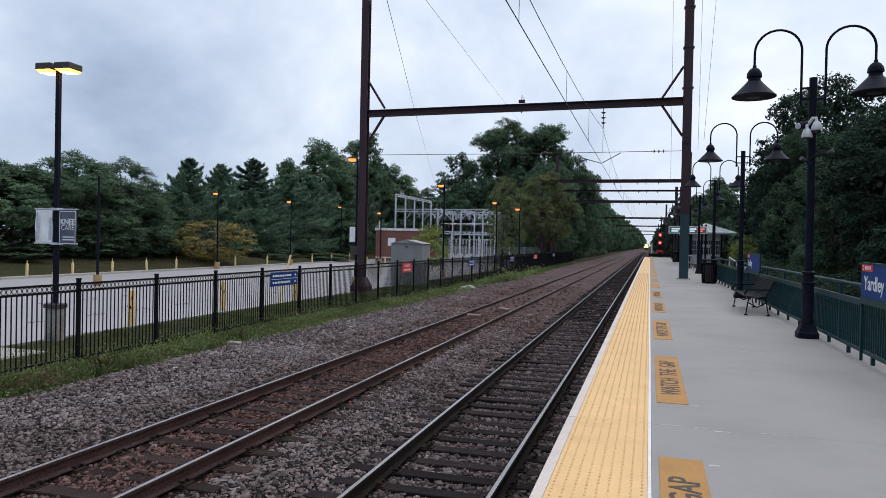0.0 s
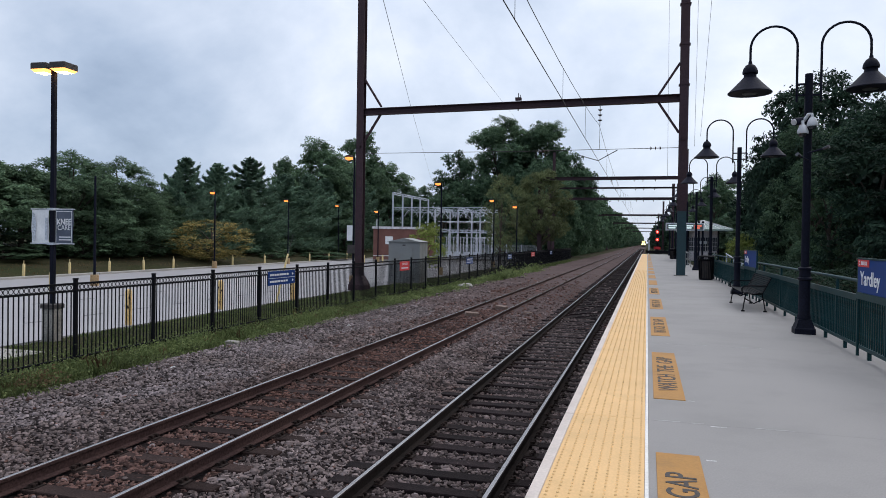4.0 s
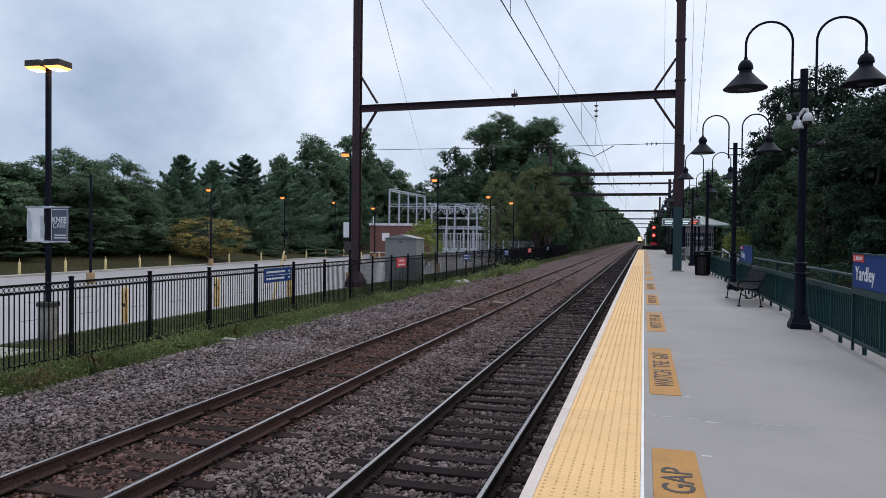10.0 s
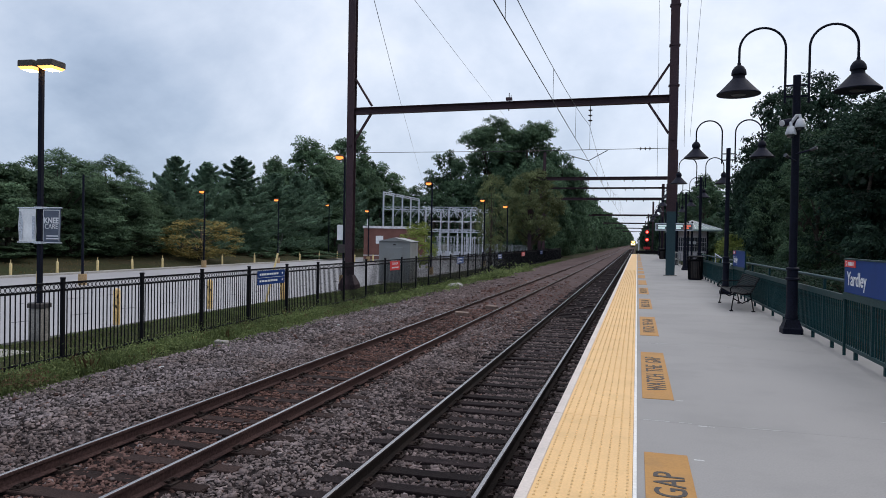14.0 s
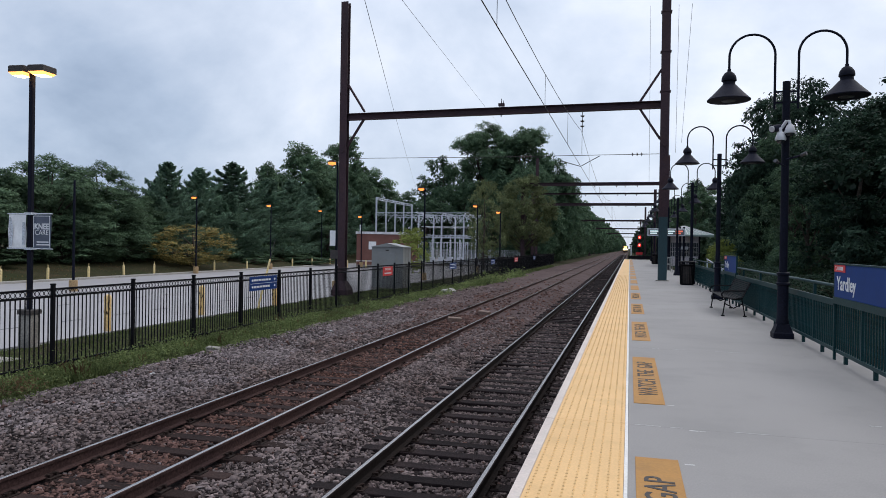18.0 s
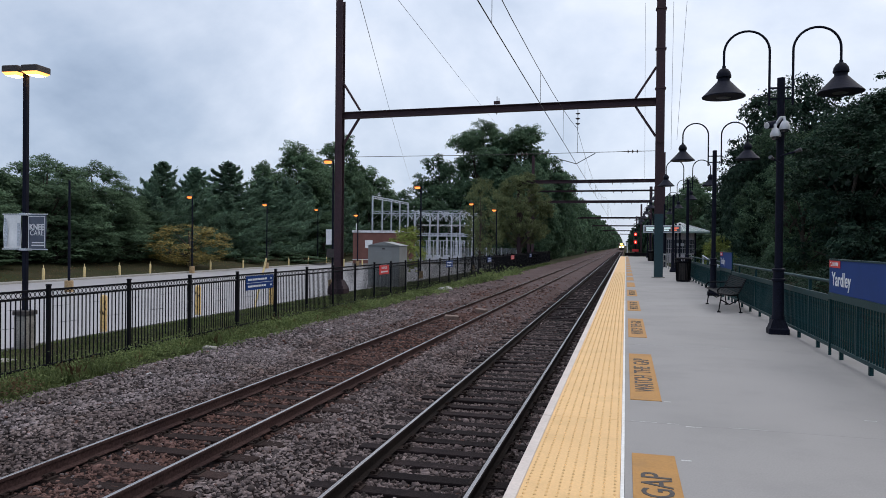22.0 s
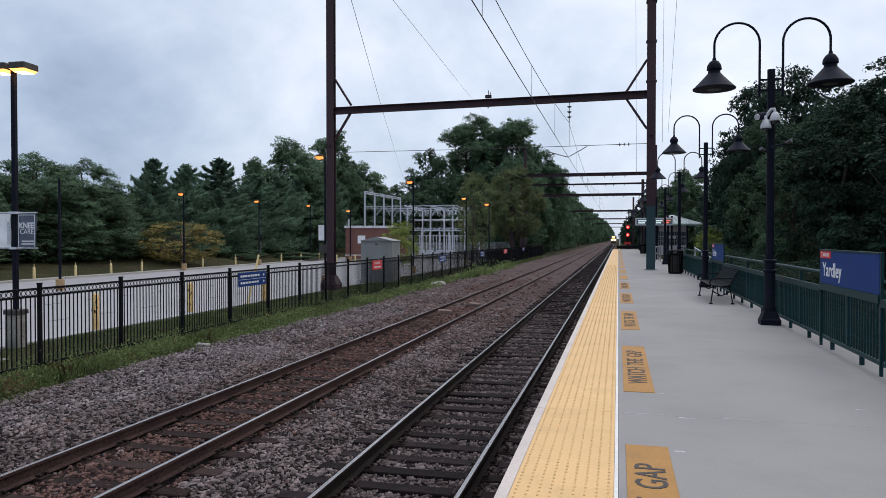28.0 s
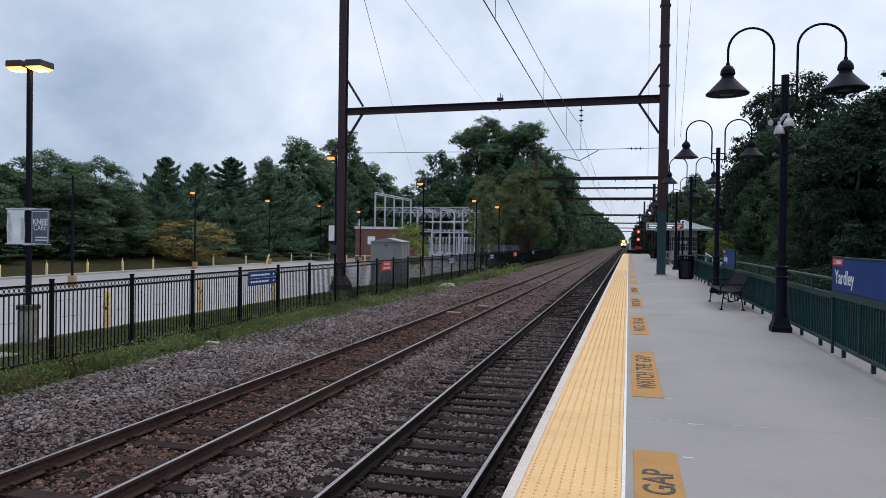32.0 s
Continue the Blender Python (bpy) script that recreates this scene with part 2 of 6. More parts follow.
M_BLACK = mat("black_paint", (0.005, 0.005, 0.007), (0.008, 0.008, 0.010), 0.6, big=5, fine=50, bump=0.03, spec=0.09)
M_LAMP = mat("black_lamp_paint", (0.005, 0.006, 0.013), (0.007, 0.008, 0.018), 0.6, big=4, fine=40, bump=0.04, spec=0.12)
M_SHADE = mat("dark_shade_enamel", (0.009, 0.010, 0.020), (0.012, 0.013, 0.027), 0.6, big=4, fine=40, bump=0.03, spec=0.12)
M_GREEN = mat("dark_green_paint", (0.004, 0.033, 0.037), (0.007, 0.039, 0.043), 0.5, big=3, fine=50, bump=0.04, spec=0.25)
M_MAROON = mat("maroon_steel", (0.056, 0.029, 0.036), (0.040, 0.022, 0.028), 0.65, big=0.8, fine=25, bump=0.15, spec=0.3, stain=(0.058, 0.027, 0.024), stain_scale=1.5)
M_TEAL = mat("teal_steel", (0.012, 0.044, 0.056), (0.017, 0.050, 0.060), 0.6, big=1.2, fine=30, bump=0.1)
M_WIRE = mat("weathered_wire", (0.055, 0.05, 0.048), rough=0.6, big=3)
M_CERAMIC = mat("brown_insulator", (0.06, 0.04, 0.035), rough=0.3, big=3)
M_BLUE = mat("blue_sign", (0.005, 0.041, 0.190), (0.004, 0.036, 0.168), 0.55, spec=0.2, big=2, fine=30, bump=0.0, fine_amt=0.05)
M_RED = mat("red_sign", (0.70, 0.040, 0.042), (0.62, 0.036, 0.036), 0.45, big=2, fine=30, bump=0.0, fine_amt=0.05)
M_TEXT = mat("white_lettering", (0.78, 0.78, 0.80), (0.74, 0.74, 0.76), 0.5, big=2, bump=0.0, fine_amt=0.02)
M_NAVY = mat("slate_banner", (0.115, 0.13, 0.175), (0.095, 0.11, 0.15), 0.7, big=3, fine=20, bump=0.1, fine_amt=0.08)
M_BANNER = mat("pale_banner", (0.88, 0.88, 0.88), (0.78, 0.78, 0.78), 0.7, big=3, fine=20, bump=0.1, fine_amt=0.06)
M_YELLOW = mat("yellow_bollard", (0.74, 0.50, 0.20), (0.62, 0.40, 0.15), 0.6, big=3, fine=25, bump=0.1, stain=(0.5, 0.45, 0.36), stain_scale=3)
M_CREAM = mat("faded_yellow_post", (0.66, 0.50, 0.22), (0.6, 0.47, 0.25), 0.6, big=3, fine=25, bump=0.1)
M_CABINET = mat("grey_cabinet_paint", (0.27, 0.275, 0.27), (0.23, 0.235, 0.23), 0.55, big=1, fine=30, bump=0.04, fine_amt=0.06, stain=(0.2, 0.19, 0.17), stain_scale=1.2)
M_BRICK = mat("red_brick", (0.205, 0.092, 0.074), (0.165, 0.074, 0.060), 0.9, big=1.5, fine=20, bump=0.3, fine_amt=0.15)
M_COPING = mat("pale_coping", (0.74, 0.73, 0.74), rough=0.8, big=2)
M_GALV = mat("galvanised_steel", (0.56, 0.59, 0.64), (0.48, 0.51, 0.56), 0.5, 0.0, big=2, fine=30, bump=0.05)
M_PORCELAIN = mat("grey_porcelain", (0.40, 0.43, 0.48), (0.34, 0.37, 0.42), 0.35, big=3, fine=30, bump=0.0)
M_ROOF = mat("pale_green_roof", (0.30, 0.37, 0.34), (0.25, 0.32, 0.30), 0.6, big=1, fine=20, bump=0.1)
M_WALLP = mat("shelter_panel", (0.56, 0.50, 0.52), (0.48, 0.43, 0.45), 0.7, big=2, fine=20, bump=0.05)
M_GLASS_D = mat("dark_window_glass", (0.05, 0.055, 0.065), rough=0.08, big=2, bump=0.0, spec=0.8)
M_SCREEN = mat("display_window", (0.20, 0.215, 0.22), rough=0.25, big=2, bump=0.0)
M_LENS = mat("dull_lens", (0.07, 0.07, 0.08), rough=0.3, big=2, bump=0.0)
M_TAN = mat("tan_painted_concrete", (0.40, 0.27, 0.13), (0.30, 0.20, 0.11), 0.8, big=3, fine=30, bump=0.2)
M_BOARD = mat("weathered_board", (0.21, 0.145, 0.115), (0.14, 0.095, 0.078), 0.9, big=5, fine=40, bump=0.3)
M_SCUFF = mat("pale_scuff", (0.56, 0.55, 0.54), (0.42, 0.41, 0.40), 0.8, big=20, fine=80, bump=0.0)
M_PAPER = mat("dirty_paper", (0.45, 0.44, 0.43), rough=0.8, big=6)
M_CAMW = mat("white_plastic", (0.72, 0.72, 0.74), rough=0.35, big=2, bump=0.0, fine_amt=0.03)
M_BARK = mat("bark", (0.085, 0.065, 0.05), (0.05, 0.04, 0.033), 0.95, big=3, fine=18, bump=0.8)
M_TRAIN = mat("train_grey", (0.34, 0.31, 0.29), rough=0.4, big=1, fine=10, bump=0.0)
M_LEAF = [leaf_mat("leaf_green", (0.070, 0.116, 0.072), (0.138, 0.208, 0.116), 0.35),
          # deep shade of the woods is put into this leaf colour
          leaf_mat("leaf_deep_shaded", (0.015, 0.032, 0.023), (0.044, 0.080, 0.050)),
          leaf_mat("leaf_pine", (0.104, 0.168, 0.122), (0.178, 0.266, 0.178), 0.35),
          leaf_mat("leaf_grey", (0.090, 0.110, 0.052), (0.185, 0.210, 0.096), 0.3),
          leaf_mat("leaf_autumn", (0.082, 0.108, 0.044), (0.40, 0.29, 0.10)),
          leaf_mat("leaf_lime", (0.13, 0.175, 0.042), (0.32, 0.36, 0.10), 0.3),
          # shaded version of leaf_green, the shade mixed into its colour
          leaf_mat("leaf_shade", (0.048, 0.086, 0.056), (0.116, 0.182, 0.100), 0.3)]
M_BLADE = leaf_mat("grass_blade", (0.085, 0.116, 0.046), (0.195, 0.235, 0.092), 0.35)
M_BLADE_DRY = leaf_mat("dry_grass_blade", (0.11, 0.07, 0.04), (0.20, 0.14, 0.075), 0.3)
G_AMBER = glow("sodium_lens", (1.0, 0.26, 0.05), 2.0)
G_LOT = glow("bright_sodium_lens", (1.0, 0.38, 0.10), 2.8)
G_RED = glow("red_aspect", (1.0, 0.03, 0.02), 2.2)
G_HEAD = glow("headlight_lens", (1.0, 0.66, 0.15), 4.0)
G_LED = glow("led_text", (0.75, 0.95, 0.95), 0.55)
G_LEDR = glow("led_text_red", (1.0, 0.2, 0.12), 0.7)
G_HOT = glow("sodium_arc", (1.0, 0.56, 0.20), 13.0)
G_RED_HOT = glow("red_aspect_centre", (1.0, 0.42, 0.36), 2.4)
G_DITCH = glow("ditch_light_lens", (1.0, 0.56, 0.12), 80.0)


# ---- mesh building ----
class Shape:
    """Vertices and faces of one mesh."""

    def __init__(self):
        self.v, self.f = [], []

    def add(self, verts, faces):
        k = len(self.v)
        self.v += [tuple(p) for p in verts]
        self.f += [tuple(i + k for i in q) for q in faces]
        return self

    def box(self, x0, x1, y0, y1, z0, z1, c=0.0):
        """A box; c is the bevel of its vertical edges and its top."""
        if c <= 0:
            return self.add([(x0, y0, z0), (x1, y0, z0), (x1, y1, z0), (x0, y1, z0), (x0, y0, z1), (x1, y0, z1), (x1, y1, z1), (x0, y1, z1)],
                            [(3, 2, 1, 0), (4, 5, 6, 7), (0, 1, 5, 4), (1, 2, 6, 5), (2, 3, 7, 6), (3, 0, 4, 7)])

        def ring(i, z):
            a, b, p, q = x0 + i, x1 - i, y0 + i, y1 - i
            return [(a + c, p, z), (b - c, p, z), (b, p + c, z), (b, q - c, z), (b - c, q, z), (a + c, q, z), (a, q - c, z), (a, p + c, z)]
        v = ring(0, z0) + ring(0, z1 - c) + ring(c * 0.7, z1)
        f = [tuple(range(7, -1, -1)), tuple(range(16, 24))]
        for r in (0, 8):
            f += [(r + i, r + (i + 1) % 8, r + 8 + (i + 1) % 8, r + 8 + i) for i in range(8)]
        return self.add(v, f)

    def tube(self, p, q, r0, r1=None, n=8, caps=True):
        """A round bar from p to q."""
        r1 = r0 if r1 is None else r1
        p, q = Vector(p), Vector(q)
        d = (q - p).normalized()
        a = d.orthogonal().normalized()
        b = d.cross(a)
        v = []
        for o, r in ((p, r0), (q, r1)):
            v += [o + (a * math.cos(2 * math.pi * i / n) + b * math.sin(2 * math.pi * i / n)) * r for i in range(n)]
        f = [(i, (i + 1) % n, n + (i + 1) % n, n + i) for i in range(n)]
        if caps:
            f += [tuple(range(n - 1, -1, -1)), tuple(range(n, 2 * n))]
        return self.add(v, f)

    def bar(self, p, q, w, h, up=(0, 0, 1)):
        """A rectangular bar from p to q, w wide and h deep."""
        p, q = Vector(p), Vector(q)
        d = (q - p).normalized()
        side = d.cross(Vector(up))
        if side.length < 1e-4:
            side = d.cross(Vector((0, 1, 0)))
        side.normalize()
        t = side.cross(d)
        v = [o + side * sx * w / 2 + t * sz * h / 2 for o in (p, q) for sx, sz in ((-1, -1), (1, -1), (1, 1), (-1, 1))]
        return self.add(v, [(3, 2, 1, 0), (4, 5, 6, 7), (0, 1, 5, 4), (1, 2, 6, 5), (2, 3, 7, 6), (3, 0, 4, 7)])

    def sweep(self, pts, r, n=8):
        """A round bar along a line of points."""
        pts = [Vector(p) for p in pts]
        v, f = [], []
        a = None
        for i, p in enumerate(pts):
            d = (pts[min(i + 1, len(pts) - 1)] - pts[max(i - 1, 0)]).normalized()
            a = d.orthogonal().normalized() if a is None else (a - d * a.dot(d)).normalized()
            b = d.cross(a)
            v += [p + (a * math.cos(2 * math.pi * j / n) + b * math.sin(2 * math.pi * j / n)) * r for j in range(n)]
        for i in range(len(pts) - 1):
            f += [(i * n + j, i * n + (j + 1) % n, (i + 1) * n + (j + 1) % n, (i + 1) * n + j) for j in range(n)]
        f += [tuple(range(n - 1, -1, -1)), tuple(range((len(pts) - 1) * n, len(pts) * n))]
        return self.add(v, f)

    def lathe(self, prof, at=(0, 0, 0), n=20):
        """A turned body: prof is (radius, height) from below upwards."""
        v, f = [], []
        for r, z in prof:
            v += [(at[0] + r * math.cos(2 * math.pi * i / n), at[1] + r * math.sin(2 * math.pi * i / n), at[2] + z) for i in range(n)]
        for k in range(len(prof) - 1):
            f += [(k * n + i, k * n + (i + 1) % n, (k + 1) * n + (i + 1) % n, (k + 1) * n + i) for i in range(n)]
        f += [tuple(range(n - 1, -1, -1)), tuple(range((len(prof) - 1) * n, len(prof) * n))]
        return self.add(v, f)

    def mesh(self, name, material, smooth=False):
        me = bpy.data.meshes.new(name)
        me.from_pydata(self.v, [], self.f)
        me.materials.append(material)
        if smooth:
            me.polygons.foreach_set("use_smooth", [True] * len(me.polygons))
            try:
                me.set_sharp_from_angle(angle=radians(40))
            except AttributeError:
                pass
        me.update()
        return me


def part(name, shape, material, parent=None, label="", smooth=False, at=None):
    me = shape if isinstance(shape, bpy.types.Mesh) else shape.mesh(name, material, smooth)
    ob = new(name, me)
    if at is not None:
        ob.matrix_basis = at
    if parent:
        ob.parent = parent
    if label:
        ob["label"] = label
    return ob


def thing(name, m, label, category, group="", kind=""):
    ob = new(name)
    ob.empty_display_size = 0.2
    ob.matrix_basis = m
    return tagged(ob, label, category, group, kind)


def soup(name, verts, faces_n, material):
    """One mesh out of numpy vertices; every faces_n vertices in a row make one face."""
    verts = np.asarray(verts, dtype=np.float32)
    me = bpy.data.meshes.new(name)
    nv = len(verts)
    me.vertices.add(nv)
    me.vertices.foreach_set("co", verts.ravel())
    me.loops.add(nv)
    me.loops.foreach_set("vertex_index", np.arange(nv, dtype=np.int32))
    me.polygons.add(nv // faces_n)
    me.polygons.foreach_set("loop_start", np.arange(0, nv, faces_n, dtype=np.int32))
    me.materials.append(material)
    me.update(calc_edges=True)
    return me


def indexed(name, verts, tris, material):
    """One mesh out of numpy vertices and a numpy array of triangles."""
    me = bpy.data.meshes.new(name)
    me.vertices.add(len(verts))
    me.vertices.foreach_set("co", np.asarray(verts, dtype=np.float32).ravel())
    me.loops.add(tris.size)
    me.loops.foreach_set("vertex_index", tris.astype(np.int32).ravel())
    me.polygons.add(len(tris))
    me.polygons.foreach_set("loop_start", np.arange(0, tris.size, 3, dtype=np.int32))
    me.materials.append(material)
    me.update(calc_edges=True)
    return me


def text(name, body, material, parent, m, height, width=None, label="", bold=0.0):
    """Raised lettering: lies in the local xy plane of m, its centre at the origin."""
    cu = bpy.data.curves.new(name, "FONT")
    cu.body, cu.align_x, cu.align_y = body, "CENTER", "CENTER"
    cu.extrude, cu.offset, cu.resolution_u = 0.002, bold, 3
    tmp = new("lettering_source", cu)
    me = bpy.data.meshes.new_from_object(tmp)
    bpy.data.objects.remove(tmp)
    co = np.empty(len(me.vertices) * 3, dtype=np.float32)
    me.vertices.foreach_get("co", co)
    co = co.reshape(-1, 3)
    lo, hi = co.min(0), co.max(0)
    s = height / (hi[1] - lo[1])
    sx = s if width is None else width / (hi[0] - lo[0])
    co[:, 0] = (co[:, 0] - (lo[0] + hi[0]) / 2) * sx
    co[:, 1] = (co[:, 1] - (lo[1] + hi[1]) / 2) * s
    me.vertices.foreach_set("co", co.ravel())
    me.materials.clear()
    me.materials.append(material)
    me.update()
    return part(name, me, material, parent, label, at=m)


RNG = np.random.default_rng(7)


# ---- ground ----
GROUND_X = (-3000, -600, -200, -100, -70, -52, -46, -42, -38.2, -37.2, -36.6, -30, -22, -15.2, -14.8, -13, -11.6, -10.3, -9.6, -8, -7.3, -4.5, -4.0, -0.66, -0.3, 3.3, 4.2, 6, 9, 14, 25, 60, 200, 600, 3000)
GROUND_Z = (2, 2, 2, 1.5, 1.0, 0.4, -0.1, -0.6, -1.16, -1.25, -1.33, -1.33, -1.33, -1.33, -1.24, -1.2, -1.19, -1.27, -1.45, -1.62, -1.65, -1.65, -1.65, -1.65, -1.55, -1.5, -1.4, -1.1, -0.8, -0.5, 0, 1, 2, 2, 2)


def ground_z(x):
    return float(np.interp(x, GROUND_X, GROUND_Z))


def build_ground():
    ys = [-3000, -300, -60, -20] + list(range(-12, 130, 4)) + [150, 200, 300, 500, 900, 1600, 3500]
    s = Shape()
    nx = len(GROUND_X)
    for y in ys:
        for x, z in zip(GROUND_X, GROUND_Z):
            s.v.append((x, y, z))
    for j in range(len(ys) - 1):
        s.f += [(j * nx + i, j * nx + i + 1, (j + 1) * nx + i + 1, (j + 1) * nx + i) for i in range(nx - 1)]
    g = part("ground", s, M_GRASS)
    tagged(g, "flat grassy ground with bare earth reaching the horizon", "ground", kind="structure")


build_ground()


def build_lot():
    lot = tagged(part("parking_lot", Shape().box(-36.6, -15.2, -40, 150, -1.6, -1.25), M_LOT),
                 "empty pale worn asphalt parking lot", "parking lot", kind="structure")
    # dark transverse joints and short bay marks
    for row_x in (-18.4, -23.1, -30.5):
        for k in range(28):
            y = 12.4 + 2.35 * k
            part("bay_mark", Shape().bar((row_x - 0.05, y, -1.2495), (row_x + 0.03, y + 0.75, -1.2495), 0.095, 0.008), M_CRACK, lot)
    kerb = Shape()
    for k in range(48):
        kerb.box(-36.9, -36.6, -40 + 4 * k, -36.02 + 4 * k, -1.6, -1.10, 0.03)
    tagged(part("kerb", kerb, M_KERB), "long pale concrete kerb along the parking lot", "kerb", kind="structure")
    tagged(part("sidewalk_pad", Shape().box(-14.7, -13.3, 7.5, 12.9, -1.4, -1.19, 0.02), M_KERB),
           "short pale concrete pad in the grass by the fence", "pavement", kind="structure")


build_lot()


# ---- ballast and tracks ----
RAIL_Z = {"near": -1.214, "far": -1.109}
TRACK_X = {"near": -2.364, "far": -5.859}
BAL_X = (-10.6, -10.0, -9.0, -8.0, -7.45, -7.1, -4.6, -4.25, -4.0, -3.75, -0.95, -0.66)
BAL_Z = (-1.30, -1.20, -1.235, -1.26, -1.285, -1.330, -1.330, -1.325, -1.37, -1.434, -1.434, -1.41)


def ballast_z(x, y):
    """Height of the stone bed; dirt has filled the far track towards its rail heads down the line."""
    u = np.clip((np.asarray(y) - 9.0) / 16.0, 0, 1)
    fill = 0.100 * u * u * (3 - 2 * u) * np.clip((2.2 - np.abs(np.asarray(x) + 5.859)) / 0.6, 0, 1)
    return np.interp(x, BAL_X, BAL_Z) + fill


def swell(x, y):
    return 0.014 * np.sin(x * 2.3 + y * 0.9) * np.sin(y * 0.63)


def build_ballast():
    xs = np.linspace(-10.6, -0.66, 68)
    ys = np.concatenate([np.arange(-10, 40, 0.16), np.arange(40, 120, 0.6), np.arange(120, 700, 8.0)])
    X, Y = np.meshgrid(xs, ys)
    Z = ballast_z(X, Y) + RNG.normal(0, 0.006, X.shape) + swell(X, Y)
    edge = 0.35 * np.sin(Y * 0.8) + 0.25 * np.sin(Y * 2.1 + 1)
    Z = np.where(X < -9.9 + edge * 0.6, Z - 0.10, Z)
    v = np.stack([X, Y, Z], -1).reshape(-1, 3)
    ny, nx = X.shape
    i = (np.arange(ny - 1)[:, None] * nx + np.arange(nx - 1)[None]).ravel()
    tris = np.concatenate([np.stack([i, i + 1, i + nx + 1], 1), np.stack([i, i + nx + 1, i + nx], 1)])
    # coarse stone near the platform gives way to packed brown dirt down the line
    mid_y = Y.ravel()[tris].mean(1)
    far = mid_y + RNG.normal(0, 2.2, len(tris)) > 20 + 2.5 * np.sin(X.ravel()[tris].mean(1) * 1.7)
    bed = tagged(new("ballast", indexed("ballast", v, tris[~far], M_BALLAST)), "grey and brown crushed stone ballast with painted dark gaps under the tracks", "ballast", kind="structure")
    part("distant_bed", indexed("distant_bed", v, tris[far], M_BALLAST_FAR), M_BALLAST_FAR, bed, "brown distant ballast")
    # loose stones: a squashed, jittered and broken block each
    cube = np.array([(-1, -1, -1), (1, -1, -1), (1, 1, -1), (-1, 1, -1), (-0.8, -0.8, 1), (0.8, -0.8, 1), (0.8, 0.8, 1), (-0.8, 0.8, 1)]) * 0.72
    cubef = np.array([(4, 5, 6), (4, 6, 7), (0, 1, 5), (0, 5, 4), (1, 2, 6), (1, 6, 5), (2, 3, 7), (2, 7, 6), (3, 0, 4), (3, 4, 7)])

    def scatter(n, y0, y1, size, power, x0=-10.15, x1=-0.72):
        x = RNG.uniform(x0, x1, n)
        y = y0 + (y1 - y0) * RNG.uniform(0, 1, n) ** power
        for k in ("near", "far"):       # keep the rail heads and their sides clear
            for sgn in (-1, 1):
                keep = np.abs(x - (TRACK_X[k] + sgn * 0.7525)) > 0.085
                x, y = x[keep], y[keep]
        # timbers stay mostly clean
        on_tie = (np.abs(x - TRACK_X["near"]) < 1.3) & (np.abs(np.mod(y - 7.80 + 0.276, 0.552) - 0.276) < 0.125)
        keep = ~(on_tie & (RNG.uniform(0, 1, len(x)) < 0.96))
        x, y = x[keep], y[keep]
        on_far = (np.abs(x - TRACK_X["far"]) < 1.0) & (np.abs(np.mod(y - 6.80 + 0.34, 0.68) - 0.34) < 0.12)
        keep = ~(on_far & (RNG.uniform(0, 1, len(x)) < 0.82))
        x, y = x[keep], y[keep]
        z = ballast_z(x, y) + swell(x, y) + RNG.uniform(-0.004, 0.024, len(x))
        zone = np.where(np.abs(x - TRACK_X["far"]) < 0.95, 1, np.where(np.abs(x - TRACK_X["near"]) < 1.0, 2, np.where(x < -8.0 + 0.5 * np.sin(y * 0.6), 0, 3)))
        mixed = RNG.uniform(0, 1, len(x)) < 0.08
        zone = np.where(mixed, RNG.integers(0, 4, len(x)), zone)
        # the stone browns with distance down the line
        brown = (y > 17) & (RNG.uniform(0, 1, len(x)) < np.clip((y - 17) / 22, 0, 0.85))
        zone = np.where(brown & (zone != 2), np.where(zone == 0, 3, 1), zone)
        for q in range(4):
            pick = zone == q
            stones(M_STONE[q], x[pick], y[pick], z[pick], size)

    def stones(material, x, y, z, size):
        m = len(x)
        s = size * np.exp(RNG.normal(0, 0.30, m))
        s[RNG.uniform(0, 1, m) < 0.012] *= 1.25
        a, b = RNG.uniform(0, 6.28, m), RNG.uniform(-1.1, 1.1, m)
        ax = RNG.uniform(0.7, 1.35, (m, 1, 3)) * np.array([1.45, 0.80, 0.58])
        p = cube[None] * ax + RNG.normal(0, 0.20, (m, 8, 3))
        px, py, pz = p[..., 0], p[..., 1], p[..., 2]
        ca, sa, cb, sb = np.cos(a)[:, None], np.sin(a)[:, None], np.cos(b)[:, None], np.sin(b)[:, None]
        py, pz = py * cb - pz * sb, py * sb + pz * cb
        px, py = px * ca - py * sa, px * sa + py * ca
        P = np.stack([px, py, pz], -1) * s[:, None, None] + np.stack([x, y, z], -1)[:, None]
        T = cubef[None] + (np.arange(m) * 8)[:, None, None]
        o = part("ballast_stones", indexed("ballast_stones", P.reshape(-1, 3), T.reshape(-1, 3), material), material, bed)
        o["kind"] = "stuff"

    scatter(60000, 3.2, 16, 0.0212, 1.2)
    scatter(8000, -9, 3.3, 0.040, 1.0)
    scatter(12000, 3.2, 24, 0.0205, 1.1, -3.75, -0.72)
    scatter(25000, 15, 27, 0.026, 1.3)
    scatter(5000, 26, 46, 0.030, 1.1)
    scatter(900, 24, 60, 0.055, 1.2)


build_ballast()


